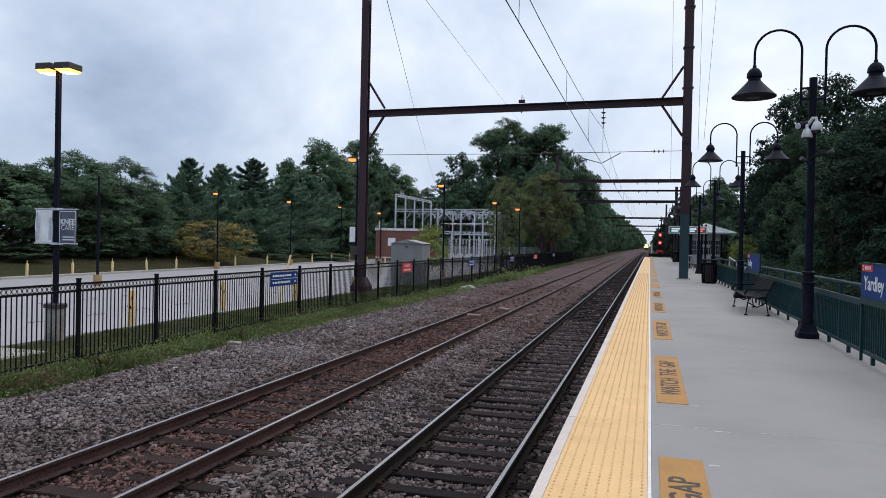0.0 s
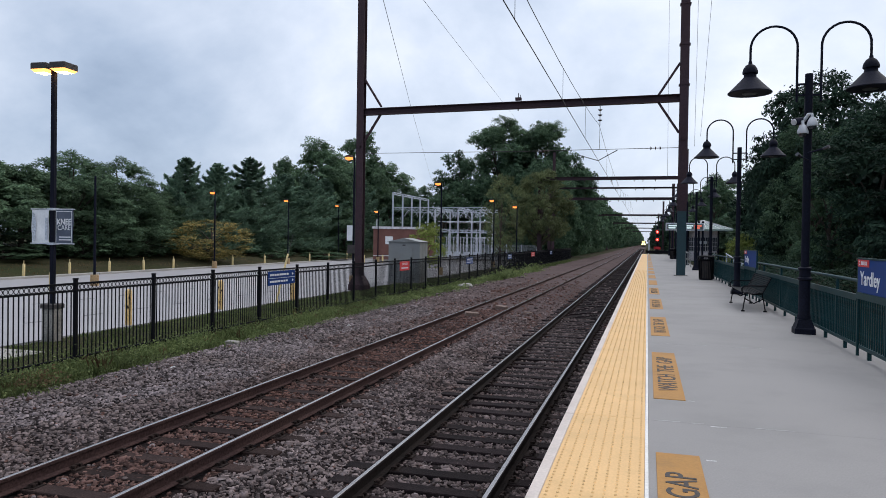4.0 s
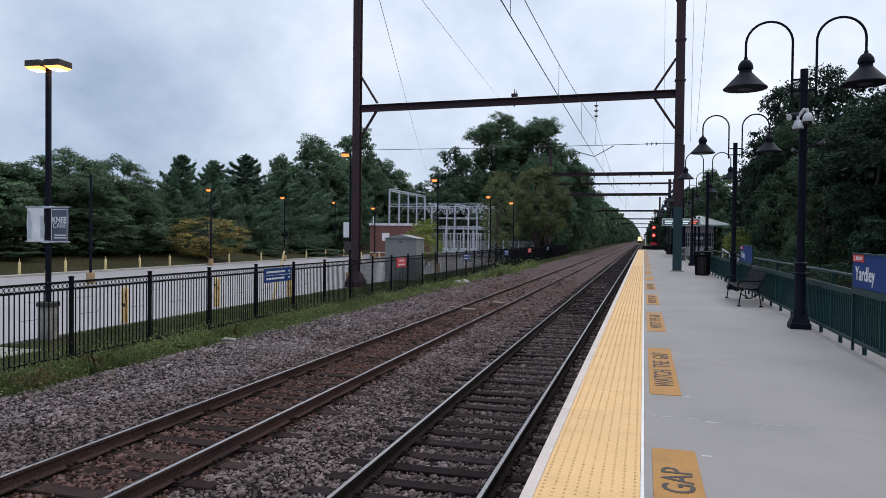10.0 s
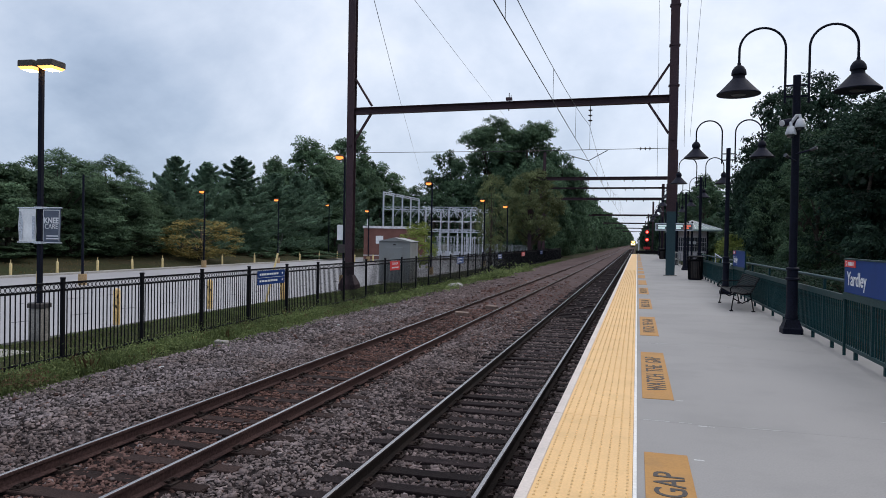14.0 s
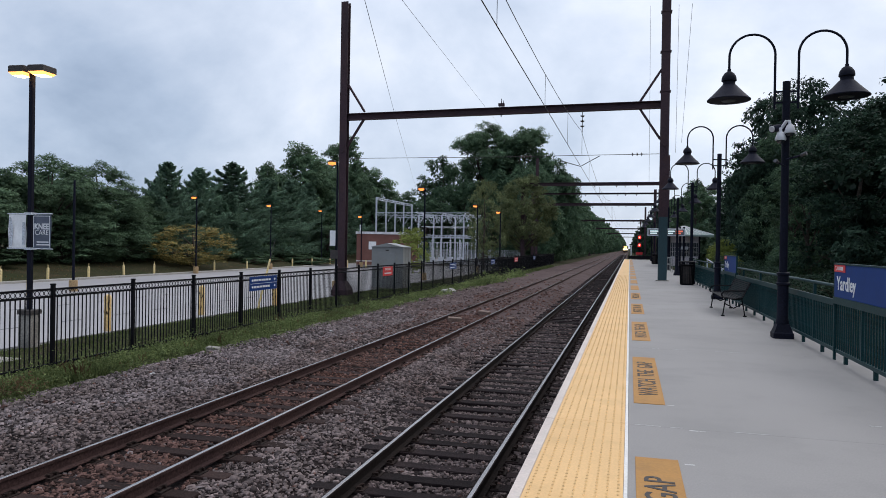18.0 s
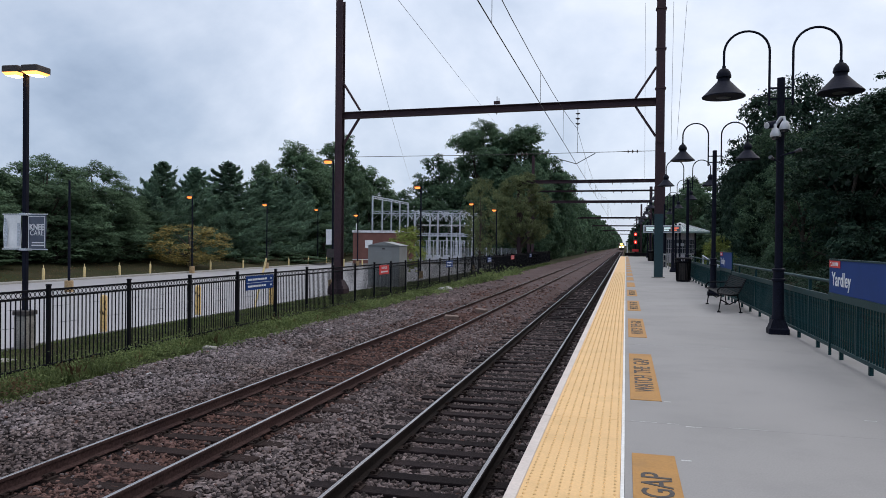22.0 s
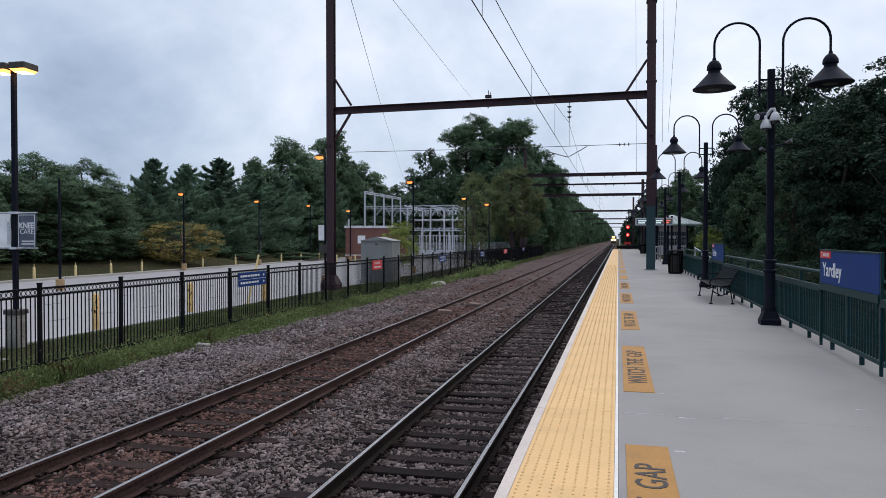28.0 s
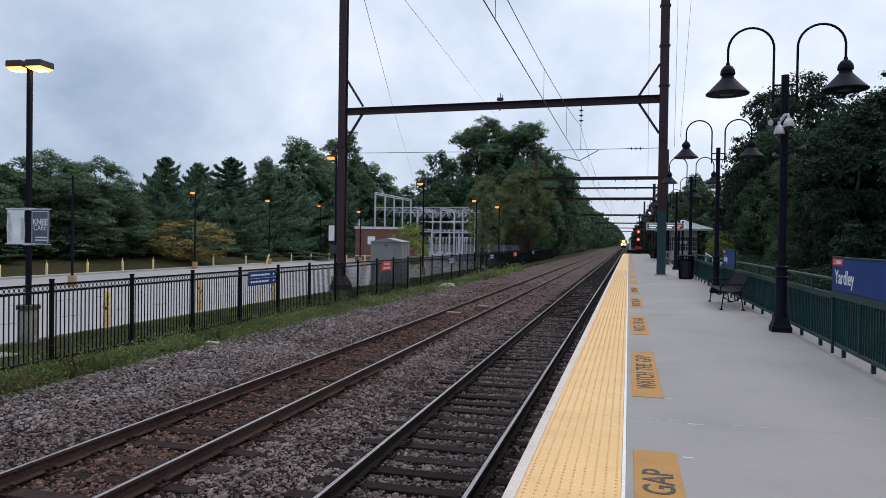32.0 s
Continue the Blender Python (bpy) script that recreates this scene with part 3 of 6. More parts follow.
def rail_shape(x, z, y0, y1):
    """Rail foot, web and head without the running surface."""
    prof = [(-0.07, -0.17), (0.07, -0.17), (0.07, -0.158), (0.012, -0.14), (0.010, -0.05), (0.036, -0.036), (0.036, -0.006), (-0.036, -0.006), (-0.036, -0.036), (-0.010, -0.05), (-0.012, -0.14), (-0.07, -0.158)]
    n = len(prof)
    s = Shape()
    s.v = [(x + a, y, z + b) for y in (y0, y1) for a, b in prof]
    s.f = [(i, n + i, n + (i + 1) % n, (i + 1) % n) for i in range(n)] + [tuple(range(n)), tuple(range(2 * n - 1, n - 1, -1))]
    return s


def head_shape(x, z, y0, y1):
    prof = [(-0.024, -0.0075), (0.024, -0.0075), (0.024, -0.002), (0.019, 0.0), (-0.019, 0.0), (-0.024, -0.002)]
    n = len(prof)
    s = Shape()
    s.v = [(x + a, y, z + b) for y in (y0, y1) for a, b in prof]
    s.f = [(i, n + i, n + (i + 1) % n, (i + 1) % n) for i in range(n)] + [tuple(range(n)), tuple(range(2 * n - 1, n - 1, -1))]
    return s


def build_track(key, m_web, m_tie, pitch, y_first, label):
    x, z = TRACK_X[key], RAIL_Z[key]
    tr = thing("railway_track", pose(x, 0, z), label, "railway track", "railway tracks", "structure")
    for sgn in (-1, 1):
        r = part("rail", rail_shape(sgn * 0.7525, 0, -12, 900), m_web, tr, "rusty steel rail" if key == "far" else "dark steel rail")
        part("railhead", head_shape(sgn * 0.7525, 0, -12, 900), M_RAIL_TOP, r, "polished running surface")
    top = -0.185
    ties = [Shape().box(-1.28 - a, 1.28 + b, -0.11 - c, 0.11, top - 0.16, top + d, 0.012).mesh("tie", m_tie)
            for a, b, c, d in ((0, 0.03, 0, 0), (0.04, 0, 0.012, 0.006), (-0.03, 0.02, -0.01, -0.008), (0.07, -0.02, 0.004, 0.003))]
    pl = Shape()
    for sgn in (-1, 1):
        c = sgn * 0.7525
        pl.box(c - 0.17, c + 0.17, -0.09, 0.09, top - 0.004, top + 0.014)
        for q in (-0.125, 0.105):
            for w in (-0.06, 0.04):
                pl.box(c + q, c + q + 0.03, w, w + 0.03, top, top + 0.05)
                pl.box(c + q + (0.01 if q < 0 else -0.02), c + q + (0.05 if q < 0 else 0.02), w - 0.005, w + 0.035, top + 0.035, top + 0.052)
        # spring clip on each side of the rail
        for q in (-1, 1):
            pl.tube((c + q * 0.075, -0.07, top + 0.035), (c + q * 0.12, 0.02, top + 0.06), 0.013, n=5)
            pl.tube((c + q * 0.12, 0.02, top + 0.06), (c + q * 0.08, 0.07, top + 0.03), 0.013, n=5)
    plate = pl.mesh("tie_plate", M_PLATE)
    y, k = y_first, 0
    far = Shape()
    while y < 330:
        if k < 150:
            m = pose(RNG.normal(0, 0.025), y + RNG.normal(0, 0.012), RNG.normal(0, 0.006), 0, 0, RNG.normal(0, 0.5))
            t = part("tie", ties[k % 4], m_tie, tr, at=m)
            part("tie_plate", plate, M_PLATE, t)
        else:
            far.box(-1.29, 1.29, y - 0.11, y + 0.11, top - 0.16, top)
        y += pitch
        k += 1
    part("distant_ties", far, m_tie, tr)["kind"] = "stuff"
    return tr


build_track("near", M_RAIL_DARK, M_TIE, 0.552, -3.24, "straight track with dark timber ties and polished rails")
build_track("far", M_RAIL_RUST, M_TIE_RUST, 0.68, -2.72, "rusty straight track with half buried timber ties")


# ---- platform ----
MODULE, JOINT0 = 4.88, 6.28


def build_platform():
    pf = thing("platform", pose(0, 0, 0), "high level concrete station platform with yellow tactile edge", "platform", kind="structure")
    part("foundation_wall", Shape().box(-0.25, 3.1, -13, 99.2, -1.55, -0.32), M_CONC_OLD, pf, "weathered concrete wall under the deck")
    slab = Shape().box(0.050, 3.15, 0.0008, MODULE - 0.0008, -0.32, 0.0, 0.0012).mesh("deck_slab", M_CONC)
    tile_half = Shape().box(-0.585, 0.022, 0.006, MODULE / 2 - 0.002, -0.04, 0.004, 0.003).mesh("tactile_tile", M_TACT)
    nosing = Shape().box(-0.665, -0.587, 0.007, MODULE - 0.007, -0.10, 0.003, 0.006).mesh("edge_nosing", M_WHITE)
    under = Shape().box(-0.62, 0.049, 0.002, MODULE - 0.002, -0.32, -0.041).mesh("edge_beam", M_CONC_OLD)
    line = Shape().box(0.024, 0.048, 0.003, MODULE - 0.003, -0.04, 0.004).mesh("white_line", M_LINE)
    # truncated domes of one tile
    dm = []
    ring = [(math.cos(a), math.sin(a)) for a in np.arange(8) * math.pi / 4]
    for i in range(9):
        for j in range(38):
            cx, cy = -0.585 + 0.032 + i * 0.068, 0.035 + j * 0.0637
            lo = [(cx + 0.0105 * c, cy + 0.0105 * s, 0.004) for c, s in ring]
            hi = [(cx + 0.007 * c, cy + 0.007 * s, 0.0092) for c, s in ring]
            for q in range(8):
                dm += [lo[q], lo[(q + 1) % 8], hi[(q + 1) % 8], hi[q]]
            dm += [hi[0], hi[2], hi[4], hi[6]]
    dome = soup("domes", dm, 4, M_DOME)
    panel = Shape().box(-0.15, 0.15, -1.515, 1.515, -0.002, 0.004, 0.002).mesh("warning_panel", M_AMBER)
    for k in range(-4, 20):
        y = JOINT0 + MODULE * (k - 1)
        if y > 95:
            break
        at = pose(0, y, 0)
        part("deck_slab", slab, M_CONC, pf, at=at)
        part("edge_nosing", nosing, M_WHITE, pf, at=at)
        part("edge_beam", under, M_CONC_OLD, pf, at=at)
        part("white_line", line, M_LINE, pf, at=at)
        for h in (0, 1):
            t = part("tactile_tile", tile_half, M_TACT, pf, at=pose(0, y + h * MODULE / 2, 0))
            if -1 <= k < 8:
                part("domes", dome, M_DOME, t)["kind"] = "stuff"
        # amber warning panel on the deck
        py = 3.80 + MODULE * (k - 0) + 0.0
        p = part("warning_panel", panel, M_AMBER, pf, "amber painted panel with dark lettering", at=pose(0.25, py, 0.0015))
        if k <= 4:
            text("lettering", "WATCH  THE  GAP", M_INK, p, pose(0.0, -0.02, 0.0045, 0, 0, 90), 0.20, 2.20, bold=0.008)
    tagged(pf)
    # scuffs and repair marks at the joints
    for (x, y, w, l) in ((0.10, 6.295, 0.22, 0.008), (0.40, 6.29, 0.10, 0.008), (0.55, 6.22, 0.07, 0.02), (0.63, 6.225, 0.05, 0.01), (0.9, 6.292, 0.3, 0.006), (0.2, 11.17, 0.3, 0.01), (0.7, 11.172, 0.2, 0.008), (1.3, 11.17, 0.35, 0.008), (0.44, 5.23, 0.07, 0.025), (0.42, 7.16, 0.06, 0.02), (2.1, 6.9, 0.1, 0.015)):
        part("scuff_mark", Shape().box(x, x + w, y, y + l, 0.0003, 0.0013), M_SCUFF, pf, "pale scuff on the deck")


build_platform()


# ---- gantries and overhead line ----
def h_column(x, y, z0, z1, w=0.40, d=0.36):
    """A rolled H section."""
    a, b, t, k = w / 2, d / 2, 0.03, 0.02
    prof = [(-a, -b), (a, -b), (a, -b + t), (k, -b + t), (k, b - t), (a, b - t), (a, b), (-a, b), (-a, b - t), (-k, b - t), (-k, -b + t), (-a, -b + t)]
    n = len(prof)
    s = Shape()
    s.v = [(x + p, y + q, z) for z in (z0, z1) for p, q in prof]
    s.f = [(i, (i + 1) % n, n + (i + 1) % n, n + i) for i in range(n)] + [tuple(range(n - 1, -1, -1)), tuple(range(n, 2 * n))]
    return s


def i_beam(x0, x1, z, h=0.40, w=0.32):
    """A rolled I section lying along x."""
    a, b, t, k = w / 2, h / 2, 0.03, 0.02
    prof = [(-a, -b), (a, -b), (a, -b + t), (k, -b + t), (k, b - t), (a, b - t), (a, b), (-a, b), (-a, b - t), (-k, b - t), (-k, -b + t), (-a, -b + t)]
    n = len(prof)
    s = Shape()
    s.v = [(x, p, z + q) for x in (x0, x1) for p, q in prof]
    s.f = [(i, (i + 1) % n, n + (i + 1) % n, n + i) for i in range(n)] + [tuple(range(n - 1, -1, -1)), tuple(range(n, 2 * n))]
    return s


def build_gantry(y, zb, ztop, big=True, xl=-14.9, xr=1.56, deep=0.40, tall_left=0.0):
    g = thing("catenary_gantry", pose(0, y, 0), "maroon steel catenary gantry with braced crossbeam over the tracks", "gantry", "catenary gantries")
    lz = -1.25
    for x, zlow in ((xl, lz + 0.6), (xr, 0.0)):
        col = part("column", h_column(x, 0, 3.05 if 0 < x < 3 else lz + 0.4, ztop if x > 0 or big else max(tall_left, zb + 0.2)), M_MAROON, g)
        if x > 3:
            part("pedestal", Shape().box(x - 0.4, x + 0.4, -0.4, 0.4, lz - 0.3, lz + 0.4, 0.05), M_CONC_OLD, g)
        elif x > 0:
            part("painted_foot", h_column(x, 0, 0.0, 3.05), M_TEAL, g, "teal painted lower column")
            part("base_plate", Shape().box(x - 0.3, x + 0.3, -0.28, 0.28, 0.0, 0.035, 0.01), M_CONC_OLD, g)
        else:
            part("pedestal", Shape().box(x - 0.46, x + 0.46, -0.42, 0.42, lz - 0.3, lz + 0.34, 0.03).add([(x + sx * w, sy * w * 0.92, lz + q) for q, w in ((0.34, 0.44), (0.78, 0.24)) for sx, sy in ((-1, -1), (1, -1), (1, 1), (-1, 1))],
                                                                                                                               [(0, 1, 5, 4), (1, 2, 6, 5), (2, 3, 7, 6), (3, 0, 4, 7), (4, 5, 6, 7)]), M_MAROON, g, "flared steel column foot")
        if big:
            for bz in (9.0, 10.9, 12.8) if x > 0 else ():
                part("column_band", Shape().box(x - 0.25, x + 0.25, -0.2, 0.2, bz, bz + 0.05), M_MAROON, col)
            for bz in (zb - 2.0,):
                part("bracket", Shape().box(x - 0.06, x + 0.06, -0.26, -0.18, bz, bz + 0.12), M_MAROON, col)
    part("crossbeam", i_beam(xl + 0.2, xr - 0.2, zb, deep), M_MAROON, g, at=pose(0.045, 0, -0.01, 0, -0.30, 0) if big else None)
    if not big:
        for bx in (-7.4, -6.6, -5.8, -4.2, -1.6, -0.6, 0.8):
            part("drop_insulator", Shape().tube((bx, 0, zb - deep / 2), (bx, 0, zb - deep / 2 - 0.22), 0.05, 0.03, 6), M_CERAMIC, g)
        return g
    for sx, x in ((1, xl), (-1, xr)):
        for sz in (1, -1):
            part("knee_brace", Shape().bar((x + sx * 0.2, 0, zb + sz * 1.65), (x + sx * 1.15, 0, zb + sz * 0.18), 0.10, 0.13, (0, 1, 0)), M_MAROON, g)
    return g


def insulator(name, p, q, parent, discs=3, r=0.12):
    """A string of discs on a rod."""
    p, q = Vector(p), Vector(q)
    s = Shape().tube(p, q, 0.018, n=6)
    for i in range(discs):
        c = p.lerp(q, (i + 1) / (discs + 1))
        d = (q - p).normalized()
        s.tube(c - d * 0.035, c + d * 0.02, r, r * 0.45, n=10)
    return part(name, s, M_CERAMIC, parent)


CAT_Y = (34.93, 86.0, 96.0, 107.0, 170.0, 240.0, 320.0, 420.0)
g1 = build_gantry(34.93, 8.42, 14.5, deep=0.35)
build_gantry(86.0, 9.20, 12.5, False, -12.8, 4.25)
build_gantry(96.0, 8.80, 9.3, False, -12.9, 3.8, 0.22)
build_gantry(107.0, 8.02, 10.2, False, -13.8, 3.55, tall_left=15.1)
for gy in CAT_Y[4:]:
    build_gantry(gy, 8.0, 11.2, False, -13.0, 3.5)
insulator("insulator_string", (-2.31, 0, 8.22), (-2.31, 0, 7.22), g1, 3)
fit = part("beam_fitting", Shape().box(-6.5, -6.2, -0.1, 0.1, 8.62, 8.76), M_MAROON, g1, "small fitting clamped on the beam")
part("pin", Shape().tube((-6.35, 0, 8.74), (-6.35, 0, 9.0), 0.02), M_MAROON, fit)
part("pin", Shape().tube((-6.25, 0, 8.74), (-6.25, 0, 8.9), 0.015), M_MAROON, fit)
part("bolt", Shape().tube((-6.36, 0, 8.24), (-6.36, 0, 8.1), 0.03), M_MAROON, fit)
part("span_wire", Shape().sweep([(-14.7, 0, 6.12), (-6, 0, 6.05), (-3.9, 0, 6.06), (1.36, 0, 6.07)], 0.014, 6), M_WIRE, g1)
insulator("insulator_string", (-0.1, 0, 6.07), (0.75, 0, 6.07), g1, 3, 0.10)
insulator("insulator_string", (-5.4, 0, 6.05), (-4.6, 0, 6.05), g1, 3, 0.08)
part("steady_arm", Shape().sweep([(-3.3, 0, 5.80), (-2.36, 0, 5.52), (-1.45, 0, 6.02)], 0.02, 6), M_WIRE, g1)
part("dropper", Shape().tube((-2.31, 0, 7.25), (-2.31, 0, 6.06), 0.01, n=5), M_WIRE, g1)


def catenary(x, label):
    ol = thing("overhead_line", pose(x, 0, 0), label, "overhead line", "overhead lines")
    cz, mz = 5.50, 7.25
    part("contact_wire", Shape().sweep([(0, -15, cz), (0, 8, cz), (0, 34.93, cz), (0, 86, cz), (0, 107, cz), (0, 170, cz - 0.1), (0, 420, cz - 0.1)], 0.0105, 6), M_WIRE, ol)
    pts = []
    ends = [-14.0, *CAT_Y]
    for a, b in zip(ends[:-1], ends[1:]):
        sag = 1.0 * min(1.0, ((b - a) / 45.0) ** 2)
        for i in range(12):
            u = i / 12
            pts.append((0, a + (b - a) * u, mz - 4 * sag * u * (1 - u)))
    pts.append((0, CAT_Y[-1], mz))
    part("messenger_wire", Shape().sweep(pts, 0.009, 6), M_WIRE, ol)
    ys = np.array([p[1] for p in pts])
    zs = np.array([p[2] for p in pts])
    y = 5.0
    while y < 110:
        if min(abs(y - c) for c in CAT_Y) > 2:
            part("hanger", Shape().tube((0, y, cz), (0, y, float(np.interp(y, ys, zs))), 0.0065, n=5), M_WIRE, ol)
        y += 7.4
    return ol


catenary(-2.34, "twin overhead wires with vertical hangers above the near track")


def wire(name, pts, r, label, category="cable"):
    tagged(part(name, Shape().sweep(pts, r, 6), M_WIRE), label, category, "loose overhead cables")


wire("overhead_cable", [(-3.1, 5.5, 6.8), (-6.29, 16, 7.39), (-12.08, 34.93, 8.51), (-28.98, 92, 10.69), (-36, 116, 11.6)], 0.008, "thin dark cable crossing above the tracks to the trees")
wire("overhead_cable", [(-4.3, 5.5, 6.8), (-5.93, 18, 8.03), (-8.73, 40, 10.27), (-18.6, 118, 18.2)], 0.006, "very thin grey cable high above the tracks")
for pts in (((1.05, 44.9, 16.5), (0.99, 39.2, 5.0)), ((2.2, 36.3, 13.6), (2.2, 37.1, 6.4)), ((2.8, 36.0, 13.5), (2.8, 42.0, 7.6))):
    part("hanging_cable", Shape().sweep([(x, y - 34.93, z) for x, y, z in pts], 0.008, 6), M_WIRE, g1, "thin grey hanging cable")


# ---- platform lamps ----
def build_lamp():
    lp = thing("street_lamp", pose(2.68, 23.1, 0), "black twin-arm gooseneck platform lamp, unlit", "lamp", "platform lamps")
    base = Shape().box(-0.165, 0.165, -0.165, 0.165, 0.0, 0.11, 0.02)
    base.add([(sx * w, sy * w, z) for z, w in ((0.11, 0.148), (0.25, 0.10)) for sx, sy in ((-1, -1), (1, -1), (1, 1), (-1, 1))],
             [(0, 1, 5, 4), (1, 2, 6, 5), (2, 3, 7, 6), (3, 0, 4, 7), (4, 5, 6, 7)])
    part("base", base, M_LAMP, lp)
    part("lower_shaft", Shape().lathe([(0.108, 0.25), (0.108, 0.31), (0.096, 0.33), (0.092, 0.92), (0.118, 0.94), (0.118, 0.965), (0.093, 0.98), (0.090, 1.10), (0.110, 1.115), (0.110, 1.14), (0.08, 1.16)], n=16), M_LAMP, lp, smooth=True)
    part("pole", Shape().tube((0, 0, 1.14), (0, 0, 4.50), 0.066, 0.064, n=14), M_LAMP, lp, smooth=True)
    for s in (-1, 1):
        c = s * 0.5675
        pts = [(s * 0.19, 0, 4.02), (s * 0.19, 0, 4.98)]
        pts += [(c - s * 0.3775 * math.cos(a), 0, 4.98 + 0.3775 * math.sin(a)) for a in np.linspace(0.15, math.pi - 0.12, 14)]
        pts += [(s * 0.945, 0, 4.96), (s * 0.945, 0, 4.72)]
        part("arm", Shape().sweep(pts, 0.021, 8), M_LAMP, lp, smooth=True)
        for bz in (4.31, 4.12):
            part("bracket", Shape().box(min(s * 0.05, s * 0.19), max(s * 0.05, s * 0.19), -0.018, 0.018, bz, bz + 0.03), M_LAMP, lp)
        h = part("lamp_head", Shape().lathe([(0.118, 0.26), (0.105, 0.30), (0.105, 0.34), (0.128, 0.35), (0.128, 0.38), (0.118, 0.43), (0.08, 0.49), (0.035, 0.52), (0.03, 0.56)], n=18), M_LAMP, lp, smooth=True, at=pose(s * 0.945, 0, 4.20))
        part("shade", Shape().lathe([(0.368, 0.0), (0.370, 0.014), (0.30, 0.082), (0.22, 0.165), (0.15, 0.24), (0.125, 0.27)], n=24), M_SHADE, h, smooth=True)
        part("lens", Shape().lathe([(0.02, -0.012), (0.12, -0.010), (0.125, 0.0)], n=18), M_LENS, h, "dull unlit lens")
    return lp


lamp_proto = build_lamp()
lamp1 = copy_thing(lamp_proto, pose(2.65, 13.39, 0))
for k in range(2, 9):
    copy_thing(lamp_proto, pose(2.70, 13.39 + 9.76 * k, 0, 0, 0, random.uniform(-6, 6)))


def build_cameras():
    """Security cameras strapped to the first lamp's pole."""
    for (x, y, z, r) in ((2.64, 13.22, 3.62, 20), (2.53, 13.26, 3.50, -30)):
        c = thing("security_camera", pose(x, y, z, 0, 0, r) @ Matrix.Scale(0.92, 4), "white dome security camera on a lamp pole bracket", "camera", "security cameras")
        part("bracket", Shape().sweep([(-0.06, 0.10, 0.05), (-0.02, 0.0, 0.17), (0.02, -0.03, 0.17), (0.03, -0.04, 0.09)], 0.03, 8), M_CAMW, c, smooth=True)
        part("housing", Shape().lathe([(0.095, -0.06), (0.10, -0.04), (0.085, 0.02), (0.06, 0.08), (0.045, 0.10)], at=(0.03, -0.04, 0), n=16), M_CAMW, c, smooth=True)
        part("dome", Shape().lathe([(0.01, -0.125), (0.05, -0.11), (0.07, -0.08), (0.072, -0.06)], at=(0.03, -0.04, 0), n=14), M_GLASS_D, c, smooth=True)
    d = thing("security_camera", pose(2.48, 13.32, 3.68) @ Matrix.Scale(0.8, 4), "dark bullet security camera on a lamp pole", "camera", "security cameras")
    part("housing", Shape().tube((0.14, 0.05, 0.02), (-0.10, -0.12, -0.04), 0.075, 0.085, 14), M_SHADE, d, smooth=True)
    part("lens", Shape().tube((-0.10, -0.12, -0.04), (-0.12, -0.134, -0.045), 0.07, 0.065, 14), M_CAMW, d)
    for z, a in ((3.12, 0.2), (3.00, -0.15)):
        e = thing("floodlight", pose(2.64, 13.3, z), "small grey floodlight on a lamp pole", "floodlight", "pole floodlights")
        part("arm", Shape().tube((0, 0, 0), (a, -0.16, 0.05), 0.015, n=6), M_SHADE, e)
        part("head", Shape().tube((a, -0.16, 0.05), (a * 1.4, -0.22, 0.08), 0.025, 0.035, 10), M_LENS, e)


build_cameras()


# ---- platform railing ----
FX = 2.895


SIGN_Y = ((8.64, 11.0), (20.45, 22.85))


